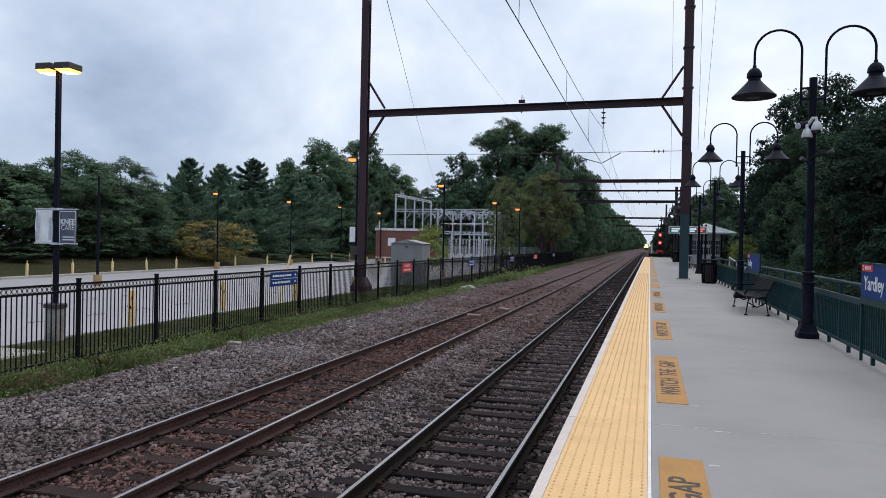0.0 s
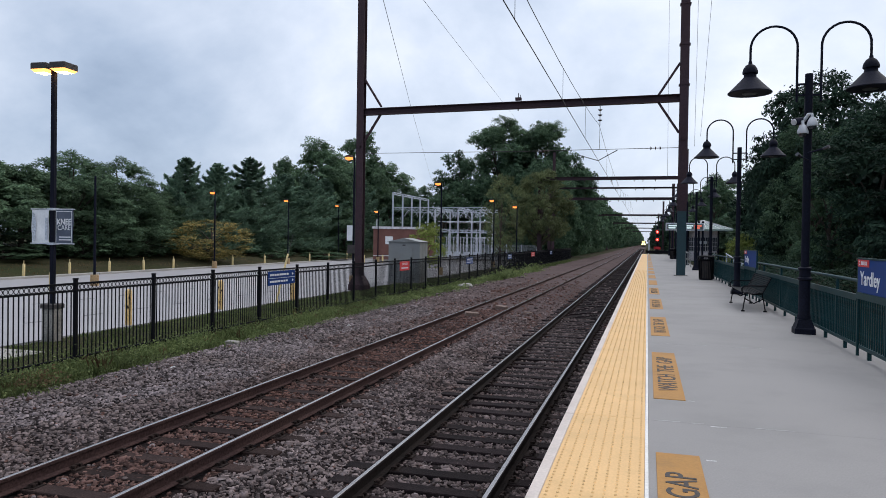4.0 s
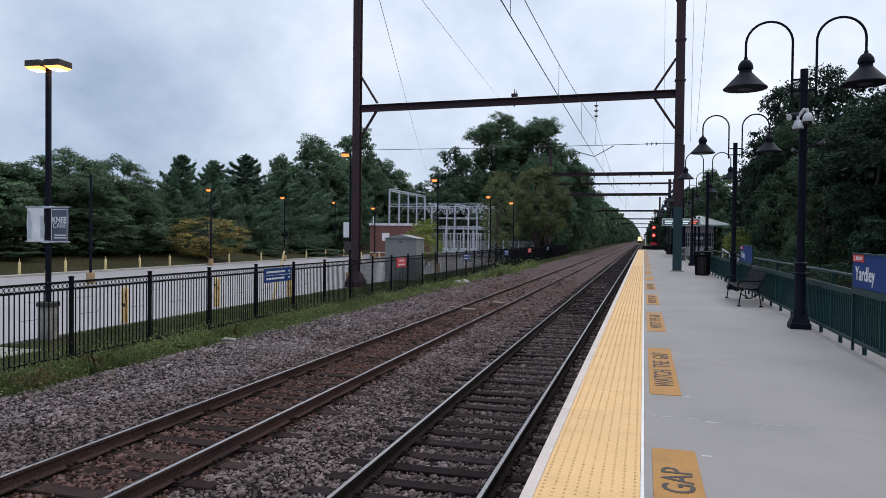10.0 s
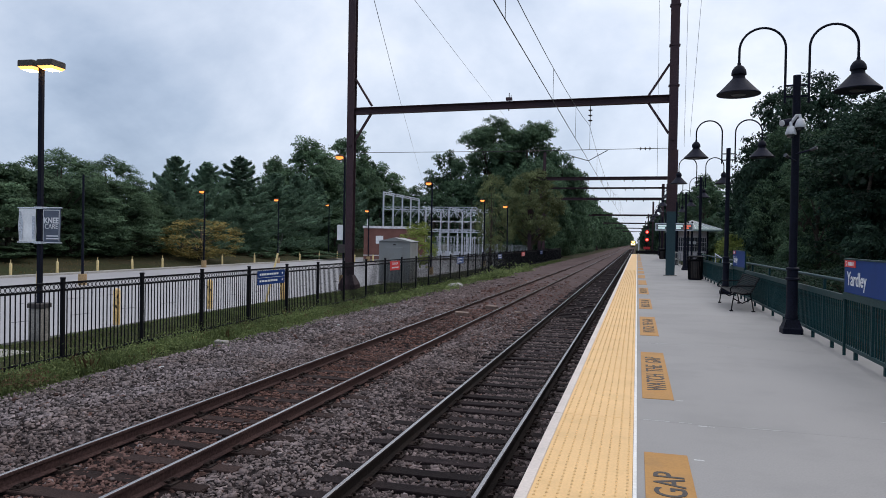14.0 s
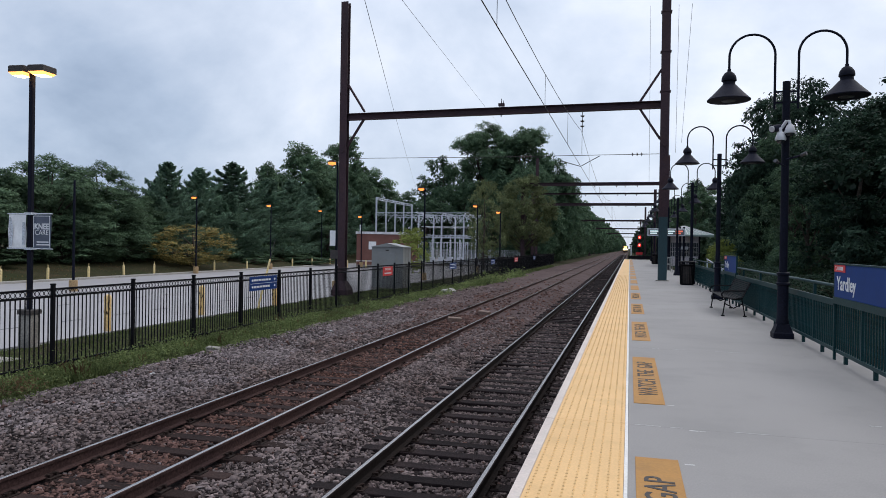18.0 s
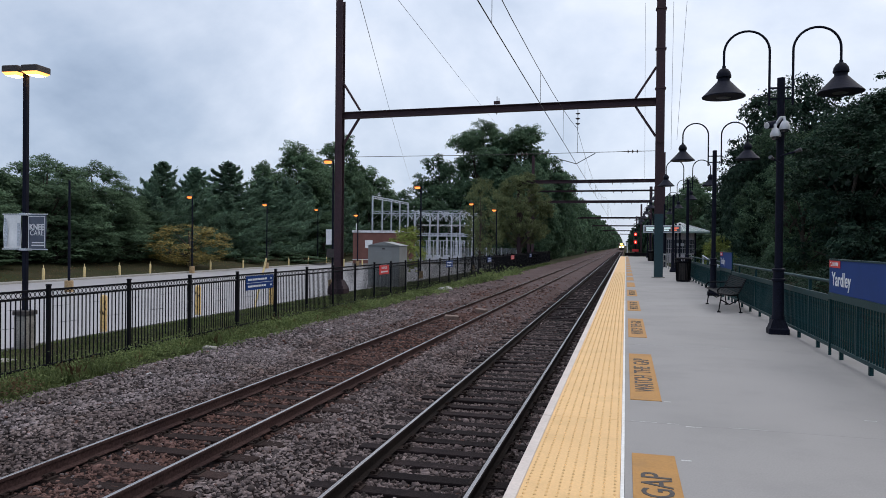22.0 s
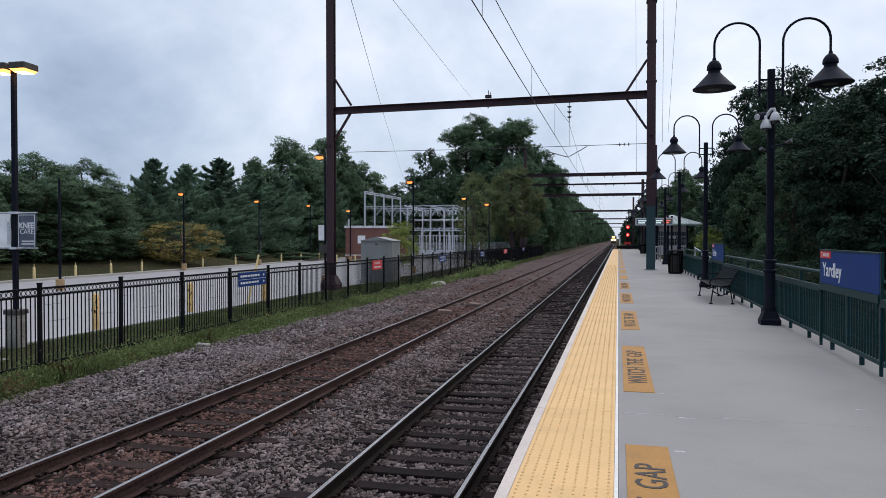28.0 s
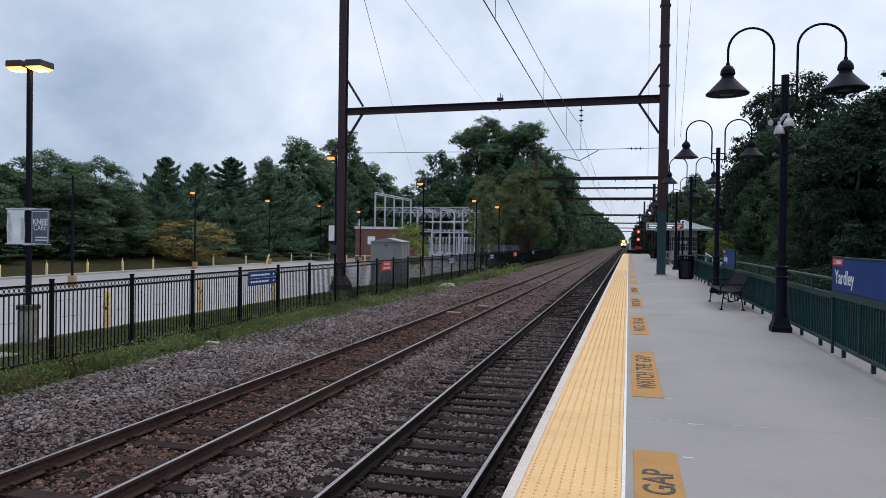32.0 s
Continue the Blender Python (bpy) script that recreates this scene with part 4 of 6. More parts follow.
def build_railing():
    """One long railing with a post, rails and pickets in each bay."""
    span, y0, bays = 1.195, 2.20 - 8 * 1.195, 35
    rl = thing("platform_railing", pose(FX, 0, 0), "dark green steel railing along the back of the platform", "railing")
    post = Shape().box(-0.022, 0.022, -0.022, 0.022, 0.112, 1.02, 0.005).mesh("post", M_GREEN)
    stub = Shape().box(-0.022, 0.026, -0.024, 0.024, 0.0, 0.109, 0.004).mesh("foot", M_GREEN)
    low = Shape().box(-0.025, 0.025, 0.001, span - 0.001, 0.11, 0.155).mesh("bottom_rail", M_GREEN)
    pk = Shape().box(-0.009, 0.009, -0.009, 0.009, 0.156, 0.80).mesh("picket", M_GREEN)
    rear = Shape()
    for k in range(bays):
        y = y0 + span * k
        at = pose(0, y, 0)
        part("foot", stub, M_GREEN, rl, at=at)
        if k % 2 == 0:
            part("post", post, M_GREEN, rl, at=pose(0, y + 0.50, 0))
        part("bottom_rail", low, M_GREEN, rl, at=at)
        for i in range(12):
            yc = y + 0.0996 * i
            if k >= 8:
                part("picket", pk, M_GREEN, rl, at=pose(0, yc, 0))
            else:
                rear.box(-0.009, 0.009, yc - 0.009, yc + 0.009, 0.156, 0.80)
    part("rear_infill", rear, M_GREEN, rl)["kind"] = "stuff"
    # the upper rails stop at the posts of the name signs
    for a, b in ((y0, SIGN_Y[0][0] - 0.02), (SIGN_Y[0][1] + 0.02, SIGN_Y[1][0] - 0.02), (SIGN_Y[1][1] + 0.02, y0 + span * bays)):
        n = max(1, round((b - a) / 2.39))
        step = (b - a) / n
        top = Shape().tube((0, 0, 1.045), (0, step, 1.045), 0.024, n=10).mesh("top_rail", M_GREEN, True)
        wide = Shape().box(-0.05, -0.01, 0.001, step - 0.001, 0.765, 0.855).mesh("wide_rail", M_GREEN)
        for i in range(n):
            part("top_rail", top, M_GREEN, rl, at=pose(0, a + step * i, 0))
            part("wide_rail", wide, M_GREEN, rl, at=pose(0, a + step * i, 0))
    # handrail of the stair going down behind the railing
    sr = thing("stair_handrail", pose(3.3, 25.0, 0), "grey sloping metal stair handrail behind the railing", "handrail")
    part("rail", Shape().sweep([(0, 7.4, 1.12), (0, 2.2, 0.84), (0, 1.8, 0.84)], 0.022, 8), M_GALV, sr)
    part("lower_rail", Shape().sweep([(0, 7.4, 0.6), (0, 2.2, 0.34)], 0.02, 8), M_GALV, sr)
    for yy, z in ((7.2, 1.1), (4.6, 0.97), (2.2, 0.84)):
        part("post", Shape().tube((0, yy, -1.2), (0, yy, z), 0.025, n=6), M_GALV, sr)


build_railing()


def build_stair_gate():
    """Bent tube hoops at the head of a stair."""
    for y, x0, x1 in ((47.8, 2.42, 2.74), (49.6, 2.42, 2.74), (51.4, 2.42, 2.74)):
        g = thing("stair_hoop", pose(0, y, 0), "pale galvanised tube hoop at the head of the stair", "handrail", "stair hoops")
        r = 0.10
        pts = [(x0, 0, 0.0), (x0, 0, 0.95 - r)] + [(x0 + r - r * math.cos(a), 0, 0.95 - r + r * math.sin(a)) for a in np.linspace(0.3, 1.57, 4)]
        pts += [(x1 - r + r * math.sin(a), 0, 0.95 - r + r * math.cos(a)) for a in np.linspace(0.0, 1.3, 4)] + [(x1, 0, 0.95 - r), (x1, 0, 0.0)]
        part("hoop", Shape().sweep(pts, 0.024, 8), M_CABINET, g, smooth=True)
        part("mid_rail", Shape().tube((x0, 0, 0.5), (x1, 0, 0.5), 0.02, n=8), M_CABINET, g)


build_stair_gate()
mp = thing("marker_post", pose(0.27, 104.0, -1.4), "slim white lineside marker post", "post")
part("post", Shape().box(-0.09, 0.09, -0.05, 0.05, 0.0, 3.3, 0.01), M_CAMW, mp)
part("cap", Shape().box(-0.11, 0.11, -0.07, 0.07, 3.302, 3.36, 0.01), M_CAMW, mp)

def build_station_sign(y0, y1):
    c = (y0 + y1) / 2
    w = y1 - y0
    s = thing("station_sign", pose(FX - 0.028, c, 0), "blue station name sign with white lettering in a green frame", "sign", "station name signs")
    for yy in (-w / 2, w / 2):
        part("post", Shape().box(-0.018, 0.018, yy - 0.018, yy + 0.018, 0.0, 1.372, 0.004), M_GREEN, s)
    part("top_bar", Shape().box(-0.03, 0.03, -w / 2 + 0.019, w / 2 - 0.019, 1.350, 1.370), M_GREEN, s)
    part("lower_bar", Shape().box(-0.035, 0.035, -w / 2 + 0.019, w / 2 - 0.019, 0.802, 0.895), M_GREEN, s)
    pnl = part("panel", Shape().box(-0.02, 0.02, -w / 2 + 0.020, w / 2 - 0.020, 0.897, 1.348), M_BLUE, s, "blue enamel panel")
    face = Matrix(((0, 0, -1, -0.0235), (-1, 0, 0, 0), (0, 1, 0, 0), (0, 0, 0, 1)))

    def at(u, z):
        """On the face that looks at the platform: u runs with the reading direction."""
        return Matrix.Translation((0, -u, z)) @ face
    left = -w / 2 + 0.05
    text("lettering", "Yardley", M_TEXT, pnl, at(left + 0.52, 1.065), 0.25, 0.86, bold=0.012)
    part("logo_block", Shape().box(-0.027, -0.0205, w / 2 - 0.53, w / 2 - 0.03, 1.250, 1.346), M_RED, pnl, "red band with the operator's mark")
    lg = Shape()
    lg.add([(-0.029, w / 2 - 0.08, 1.329), (-0.029, w / 2 - 0.15, 1.329), (-0.029, w / 2 - 0.10, 1.309), (-0.029, w / 2 - 0.15, 1.284), (-0.029, w / 2 - 0.15, 1.269), (-0.029, w / 2 - 0.08, 1.269), (-0.029, w / 2 - 0.13, 1.289), (-0.029, w / 2 - 0.08, 1.315)],
           [(0, 1, 2, 7), (7, 2, 3, 6), (6, 3, 4, 5)])
    for i in range(5):
        a = w / 2 - 0.19 - i * 0.055
        lg.box(-0.0295, -0.0275, a - 0.035, a, 1.274, 1.325)
    part("logo_mark", lg, M_TEXT, pnl, "pale plain mark on the red band")
    return s


for y0, y1 in SIGN_Y:
    build_station_sign(y0, y1)


def build_bench():
    b = thing("bench", pose(2.37, 18.42, 0), "black slatted metal bench with curled armrests", "bench")
    L = 1.30
    for y in (-L + 0.12, L - 0.12):
        part("leg", Shape().sweep([(-0.23, y, 0.03), (-0.20, y, 0.25), (-0.17, y, 0.43)], 0.0135, 8), M_BLACK, b)
        part("leg", Shape().sweep([(0.24, y, 0.03), (0.21, y, 0.22), (0.17, y, 0.40)], 0.0135, 8), M_BLACK, b)
        part("foot", Shape().box(-0.27, -0.19, y - 0.025, y + 0.025, 0, 0.03, 0.008), M_BLACK, b)
        part("foot", Shape().box(0.20, 0.28, y - 0.025, y + 0.025, 0, 0.03, 0.008), M_BLACK, b)
        part("stretcher", Shape().sweep([(-0.20, y, 0.30), (0, y, 0.19), (0.20, y, 0.30)], 0.015, 6), M_BLACK, b)
        part("end_frame", Shape().sweep([(-0.27, y, 0.44), (0.0, y, 0.40), (0.17, y, 0.41), (0.24, y, 0.56), (0.34, y, 0.77)], 0.02, 8), M_BLACK, b)
        part("armrest", Shape().sweep([(-0.25, y, 0.44), (-0.26, y, 0.52), (-0.20, y, 0.58), (-0.05, y, 0.59), (0.12, y, 0.59), (0.27, y, 0.60)], 0.017, 8), M_BLACK, b)
    for i in range(9):
        x = -0.26 + i * 0.05
        z = 0.445 - 0.035 * math.sin(i / 8 * math.pi)
        part("seat_slat", Shape().box(x - 0.017, x + 0.017, -L, L, z - 0.006, z + 0.006), M_BLACK, b)
    for i in range(9):
        u = i / 8
        x, z = 0.18 + 0.155 * u, 0.45 + 0.32 * u
        part("back_slat", Shape().bar((x, -L, z), (x, L, z), 0.030, 0.012, (0.93, 0, -0.35)), M_BLACK, b)


build_bench()


def build_bin(x, y):
    b = thing("trash_bin", pose(x, y, 0) @ Matrix.Diagonal((0.88, 0.88, 1, 1)), "black slatted steel litter bin with a slotted flared rim", "bin", "litter bins")
    part("liner", Shape().lathe([(0.27, 0.05), (0.30, 0.85), (0.30, 0.86)], n=20), M_INK, b)
    part("foot_ring", Shape().lathe([(0.31, 0.0), (0.31, 0.06), (0.285, 0.07)], n=24), M_BLACK, b)
    part("rim", Shape().lathe([(0.335, 0.80), (0.365, 0.85), (0.37, 0.875)], n=24), M_BLACK, b, smooth=True)
    part("lid", Shape().lathe([(0.37, 0.965), (0.375, 1.0), (0.30, 1.03), (0.16, 1.035)], n=24), M_BLACK, b, "shallow black lid", smooth=True)
    for i in range(16):
        part("rim_bar", Shape().box(0.345, 0.365, -0.02, 0.02, 0.876, 0.964), M_BLACK, b, at=pose(0, 0, 0, 0, 0, 22.5 * i))
    sl = Shape().bar((0.308, 0, 0.04), (0.345, 0, 0.86), 0.012, 0.045, (1, 0, 0)).mesh("slat", M_BLACK)
    for i in range(24):
        part("slat", sl, M_BLACK, b, at=pose(0, 0, 0, 0, 0, 15 * i))


build_bin(2.44, 31.6)
build_bin(2.45, 72.0)


def build_led_sign():
    s = thing("departure_board", pose(2.3, 45.0, 0), "electronic departure board with lit text on steel posts", "sign")
    part("housing", Shape().box(-1.22, 1.0, -0.12, 0.12, 2.32, 2.78, 0.02), M_GALV, s, "pale grey housing")
    part("screen", Shape().box(-1.15, 0.93, -0.128, -0.121, 2.39, 2.71), M_SCREEN, s, "grey display window")
    for k, (a, b2, g) in enumerate(((-1.05, -0.55, G_LED), (-0.5, -0.1, G_LED), (0.0, 0.38, G_LED), (0.45, 0.85, G_LEDR))):
        for r in range(2):
            part("text_bar", Shape().box(a, b2 - 0.1 * r, -0.134, -0.1285, 2.57 - 0.13 * r, 2.65 - 0.13 * r), g, s, "glowing line of text")
    for x in (0.72, 0.95):
        part("post", Shape().tube((x, 0.2, 0.0), (x, 0.2, 2.9), 0.06, n=10), M_LAMP, s)


build_led_sign()


def build_shelter():
    s = thing("platform_shelter", pose(4.55, 66.0, 0), "small platform shelter with a pale green hipped roof", "shelter")
    for x in (-1.25, 1.15):
        for y in (-3.8, 3.8):
            part("post", Shape().box(x - 0.07, x + 0.07, y - 0.07, y + 0.07, 0, 2.6), M_LAMP, s)
    part("front_wall", Shape().box(-1.2, 1.1, -3.75, -3.65, 2.1, 2.62), M_WALLP, s, "pinkish grey upper wall panel")
    for i in range(4):
        x0 = -1.18 + i * 0.57
        w = part("window", Shape().box(x0, x0 + 0.54, -3.73, -3.69, 0.9, 2.08), M_GLASS_D, s)
        for q in (0.0, 0.18, 0.36, 0.51):
            part("glazing_bar", Shape().box(x0 + q, x0 + q + 0.03, -3.76, -3.735, 0.9, 2.08), M_WALLP, w)
        for q in (0.9, 1.28, 1.66, 2.05):
            part("glazing_bar", Shape().box(x0, x0 + 0.54, -3.765, -3.737, q, q + 0.03), M_WALLP, w)
        part("lower_panel", Shape().box(x0, x0 + 0.54, -3.74, -3.68, 0.1, 0.88), M_WALLP, s)
    part("side_wall", Shape().box(1.1, 1.16, -3.7, 3.7, 0.1, 2.6), M_WALLP, s)
    part("side_panel", Shape().box(-1.26, -1.21, -1.5, 3.7, 0.1, 2.6), M_GLASS_D, s, "dark glazed side")
    r = Shape()
    r.add([(-1.9, -4.6, 2.60), (2.2, -4.6, 2.60), (2.2, 4.6, 2.60), (-1.9, 4.6, 2.60), (-1.9, -4.6, 2.74), (2.2, -4.6, 2.74), (2.2, 4.6, 2.74), (-1.9, 4.6, 2.74), (0.0, -2.4, 3.50), (0.2, 2.4, 3.50)],
          [(3, 2, 1, 0), (0, 1, 5, 4), (1, 2, 6, 5), (2, 3, 7, 6), (3, 0, 4, 7), (4, 5, 8), (5, 6, 9, 8), (6, 7, 9), (7, 4, 8, 9)])
    roof = part("roof", r, M_ROOF, s, "pale green metal roof")
    for i in range(9):
        u = i / 8
        part("roof_seam", Shape().bar((-1.9 + 4.1 * u, -4.6, 2.76), (0.0 + 0.15 * (u - 0.5), -2.4 - 0.02, 3.52), 0.05, 0.05), M_COPING, roof)
    part("soffit_sign", Shape().box(-0.4, 0.25, -3.80, -3.77, 1.5, 1.75), M_CAMW, s, "small white notice")


build_shelter()


def build_signal():
    s = thing("railway_signal", pose(1.53, 115.0, 0), "railway colour light signal showing two red lights", "signal")
    part("mast", Shape().tube((0, 0, -1.4), (0, 0, 4.2), 0.09, n=10), M_LAMP, s)
    for z in (3.28, 2.05):
        h = part("signal_head", Shape().box(-0.36, 0.36, -0.15, 0.10, z - 0.45, z + 0.45, 0.05), M_INK, s)
        ln = part("lens", Shape().tube((0, -0.17, z), (0, -0.155, z), 0.24, n=18), G_RED, h, "lit red lens")
        ln.parent = s
        part("bulb", Shape().tube((0, -0.19, z), (0, -0.172, z), 0.11, n=14), G_RED_HOT, ln, "bright centre of the lamp")
        part("hood", Shape().tube((0, -0.45, z + 0.02), (0, -0.16, z + 0.02), 0.30, 0.30, 18, False), M_INK, h)
    part("plate", Shape().box(-0.5, 0.5, -0.14, -0.11, 0.55, 0.95), M_RED, s, "faded red plate")
    part("case", Shape().box(-0.35, 0.45, 0.0, 0.4, -1.4, 0.4, 0.03), M_INK, s)


build_signal()
bf = thing("end_railing", pose(1.5, 99.0, 0), "dark railing closing the far end of the platform", "railing")
for i in range(9):
    part("post", Shape().box(-1.6 + 0.4 * i, -1.55 + 0.4 * i, -0.03, 0.03, 0, 0.6), M_BLACK, bf)
part("infill", Shape().box(-1.6, 1.7, -0.02, 0.02, 0.1, 0.5), M_BLACK, bf)


# ---- lineside fence ----
LX, FG, FT = -11.6, -1.17, 0.57


def build_fence():
    """One long fence: posts, three rails and a ring band per bay, and pickets."""
    span, y0, n = 2.44, 12.0, 20
    fe = thing("picket_fence", pose(LX, 0, FG), "black ornamental steel picket fence with a ring band along the top", "fence")
    post = Shape().box(-0.038, 0.038, -0.038, 0.038, -0.3, 1.74, 0.006).mesh("post", M_BLACK)
    cap = Shape().box(-0.047, 0.047, -0.047, 0.047, 1.742, 1.775, 0.01).mesh("cap", M_BLACK)
    rails = [Shape().box(-0.022, 0.022, 0.039, span - 0.039, z - 0.022, z + 0.022).mesh("rail", M_BLACK) for z in (1.655, 1.505, 0.09)]
    pk = Shape().box(-0.0095, 0.0095, -0.0095, 0.0095, 0.02, 1.484).mesh("picket", M_BLACK)
    s = Shape()
    for i in range(n + 1):
        yc = span * (i + 0.5) / (n + 1)
        s.sweep([(0, yc + 0.051 * math.cos(a), 1.58 + 0.051 * math.sin(a)) for a in np.linspace(0, 2 * math.pi, 13)], 0.0075, 4)
    band = s.mesh("ring_band", M_BLACK)
    rest = Shape()
    for k in range(-3, 41):
        y = y0 + k * span
        p = part("post", post, M_BLACK, fe, at=pose(0, y, 0))
        part("cap", cap, M_BLACK, p)
        for r in rails:
            part("rail", r, M_BLACK, fe, at=pose(0, y, 0))
        part("ring_band", band, M_BLACK, fe, "row of small steel rings", at=pose(0, y, 0))["kind"] = "stuff"
        for i in range(n):
            yc = y + span * (i + 1) / (n + 1)
            if -2 <= k < 13:
                part("picket", pk, M_BLACK, fe, at=pose(0, yc, 0))
            else:
                rest.box(-0.0085, 0.0085, yc - 0.0095, yc + 0.0095, 0.02, 1.484)
    part("distant_infill", rest, M_BLACK, fe)["kind"] = "stuff"


build_fence()


def fence_sign(y0, y1, z0, z1, material, label, word=None):
    c, w, h = (y0 + y1) / 2, y1 - y0, z1 - z0
    s = thing("fence_sign", pose(LX + 0.05, c, (z0 + z1) / 2), label, "sign", "fence signs")
    pn = part("panel", Shape().box(-0.012, 0.008, -w / 2, w / 2, -h / 2, h / 2, 0.0), material, s)
    face = Matrix(((0, 0, 1, 0.0105), (1, 0, 0, 0), (0, 1, 0, 0), (0, 0, 0, 1)))
    if word:
        text("lettering", word, M_TEXT, pn, Matrix.Translation((0, 0, h * 0.22)) @ face, h * 0.26, w * 0.6, bold=0.02)
        part("text_bar", Shape().box(0.009, 0.012, -w * 0.36, w * 0.36, -h * 0.30, -h * 0.14), M_TEXT, pn)
    else:
        part("divider", Shape().box(0.009, 0.011, -w / 2 + 0.02, w / 2 - 0.02, -0.006, 0.006), M_TEXT, pn)
        for z in (h * 0.24, -h * 0.24):
            u = -w * 0.44
            while u < w * 0.22:
                l = random.uniform(0.07, 0.16) * w / 1.7
                part("text_bar", Shape().box(0.009, 0.012, u, u + l, z - h * 0.07, z + h * 0.07), M_TEXT, pn)
                u += l + 0.03
            part("arrow", Shape().add([(0.0115, w * 0.40, z + h * 0.10), (0.0115, w * 0.44, z), (0.0115, w * 0.40, z - h * 0.10), (0.0115, w * 0.37, z)], [(0, 3, 2, 1)]), M_TEXT, pn)
    return s


fence_sign(19.75, 21.5, -0.02, 0.43, M_BLUE, "blue direction sign with two lines of white text on the fence")
fence_sign(32.1, 33.5, -0.02, 0.43, M_RED, "red danger sign with white lettering on the fence", "DANGER")
fence_sign(45.2, 47.0, -0.07, 0.36, M_BLUE, "small blue sign with white text on the fence")
fence_sign(59.6, 61.4, -0.07, 0.36, M_BLUE, "small dark blue sign on the fence")
fence_sign(72.4, 74.6, -0.07, 0.36, M_RED, "small red sign on the fence", "DANGER")
fence_sign(87.0, 89.0, -0.07, 0.36, M_BLUE, "small blue sign near the end of the fence")


# ---- parking lot fittings ----
def build_lot_lamp(x, y, turn=0.0, banners=True):
    p = thing("lot_lamp", pose(x, y, -1.25, 0, 0, turn), "dark twin-head parking lot lamp, lit amber, on a concrete pedestal", "lamp", "banner lamps")
    part("pedestal", Shape().box(-0.185, 0.185, -0.185, 0.185, -0.2, 0.86, 0.03), M_CONC_OLD, p, "stained concrete pedestal")
    part("base_cover", Shape().box(-0.205, 0.205, -0.205, 0.205, 0.862, 0.98, 0.02), M_INK, p)
    part("pole", Shape().box(-0.056, 0.056, -0.056, 0.056, 0.98, 7.0, 0.012), M_LAMP, p)
    for s in (-1, 1):
        h = part("lamp_head", Shape().box(min(s * 0.05, s * 0.51), max(s * 0.05, s * 0.51), -0.25, 0.25, 7.0, 7.16, 0.02), M_INK, p)
        rim = [(s * 0.07, -0.235, 6.997), (s * 0.50, -0.235, 6.997), (s * 0.50, 0.235, 6.997), (s * 0.07, 0.235, 6.997)]
        low = [(s * 0.14, -0.16, 6.93), (s * 0.46, -0.16, 6.93), (s * 0.46, 0.16, 6.93), (s * 0.14, 0.16, 6.93)]
        part("lens", Shape().add(rim + low, [(0, 1, 5, 4), (1, 2, 6, 5), (2, 3, 7, 6), (3, 0, 4, 7)]), G_LOT, h, "glowing amber lens")
        part("lens_bottom", Shape().add(low, [(0, 1, 2, 3)]), G_HOT, h, "white hot middle of the lens")
    if banners:
        for z in (2.53, 3.42):
            part("banner_arm", Shape().tube((-0.66, -0.02, z), (0.66, -0.02, z), 0.014, n=8).box(-0.1, 0.1, -0.1, 0.1, z - 0.03, z + 0.03), M_GALV, p)
        for s, m, lab in ((-1, M_BANNER, "pale faded advertising banner"), (1, M_NAVY, "slate blue advertising banner with pale lettering")):
            g = Shape()
            nx, nz = 8, 10
            for j in range(nz + 1):
                for i in range(nx + 1):
                    u, v = i / nx, j / nz
                    g.v.append((s * (0.11 + 0.51 * u), -0.02 + 0.018 * math.sin(v * 5 + u * 4 * s) * math.sin(math.pi * v), 2.55 + 0.85 * v))
            for j in range(nz):
                g.f += [(j * (nx + 1) + i, j * (nx + 1) + i + 1, (j + 1) * (nx + 1) + i + 1, (j + 1) * (nx + 1) + i) for i in range(nx)]
            bn = part("banner", g, m, p, lab)
            if s > 0:
                text("lettering", "KNEE", M_TEXT, bn, pose(0.37, -0.048, 3.10, 90), 0.15, 0.42, bold=0.03)
                text("lettering", "CARE", M_TEXT, bn, pose(0.37, -0.048, 2.95, 90), 0.13, 0.38)
                for k, w in enumerate((0.36, 0.34)):
                    part("text_bar", Shape().box(0.40 - w / 2, 0.40 + w / 2, -0.050, -0.047, 2.62 + 0.07 * k, 2.65 + 0.07 * k), M_TEXT, bn)
                part("border", Shape().box(0.125, 0.605, -0.049, -0.047, 3.355, 3.37).box(0.125, 0.140, -0.049, -0.047, 2.57, 3.355).box(0.590, 0.605, -0.049, -0.047, 2.57, 3.355), M_TEXT, bn)
            else:
                part("print", Shape().box(-0.20, -0.13, -0.048, -0.045, 2.62, 3.2), M_GALV, bn, "grey printed swoosh")
                part("print", Shape().add([(-0.58, -0.05, 2.60), (-0.50, -0.05, 2.60), (-0.46, -0.05, 3.0), (-0.53, -0.05, 3.33), (-0.59, -0.05, 3.33)], [(0, 1, 2, 3, 4)]), M_GALV, bn, "grey printed swoosh")
    return p


build_lot_lamp(-14.74, 14.49, 4)


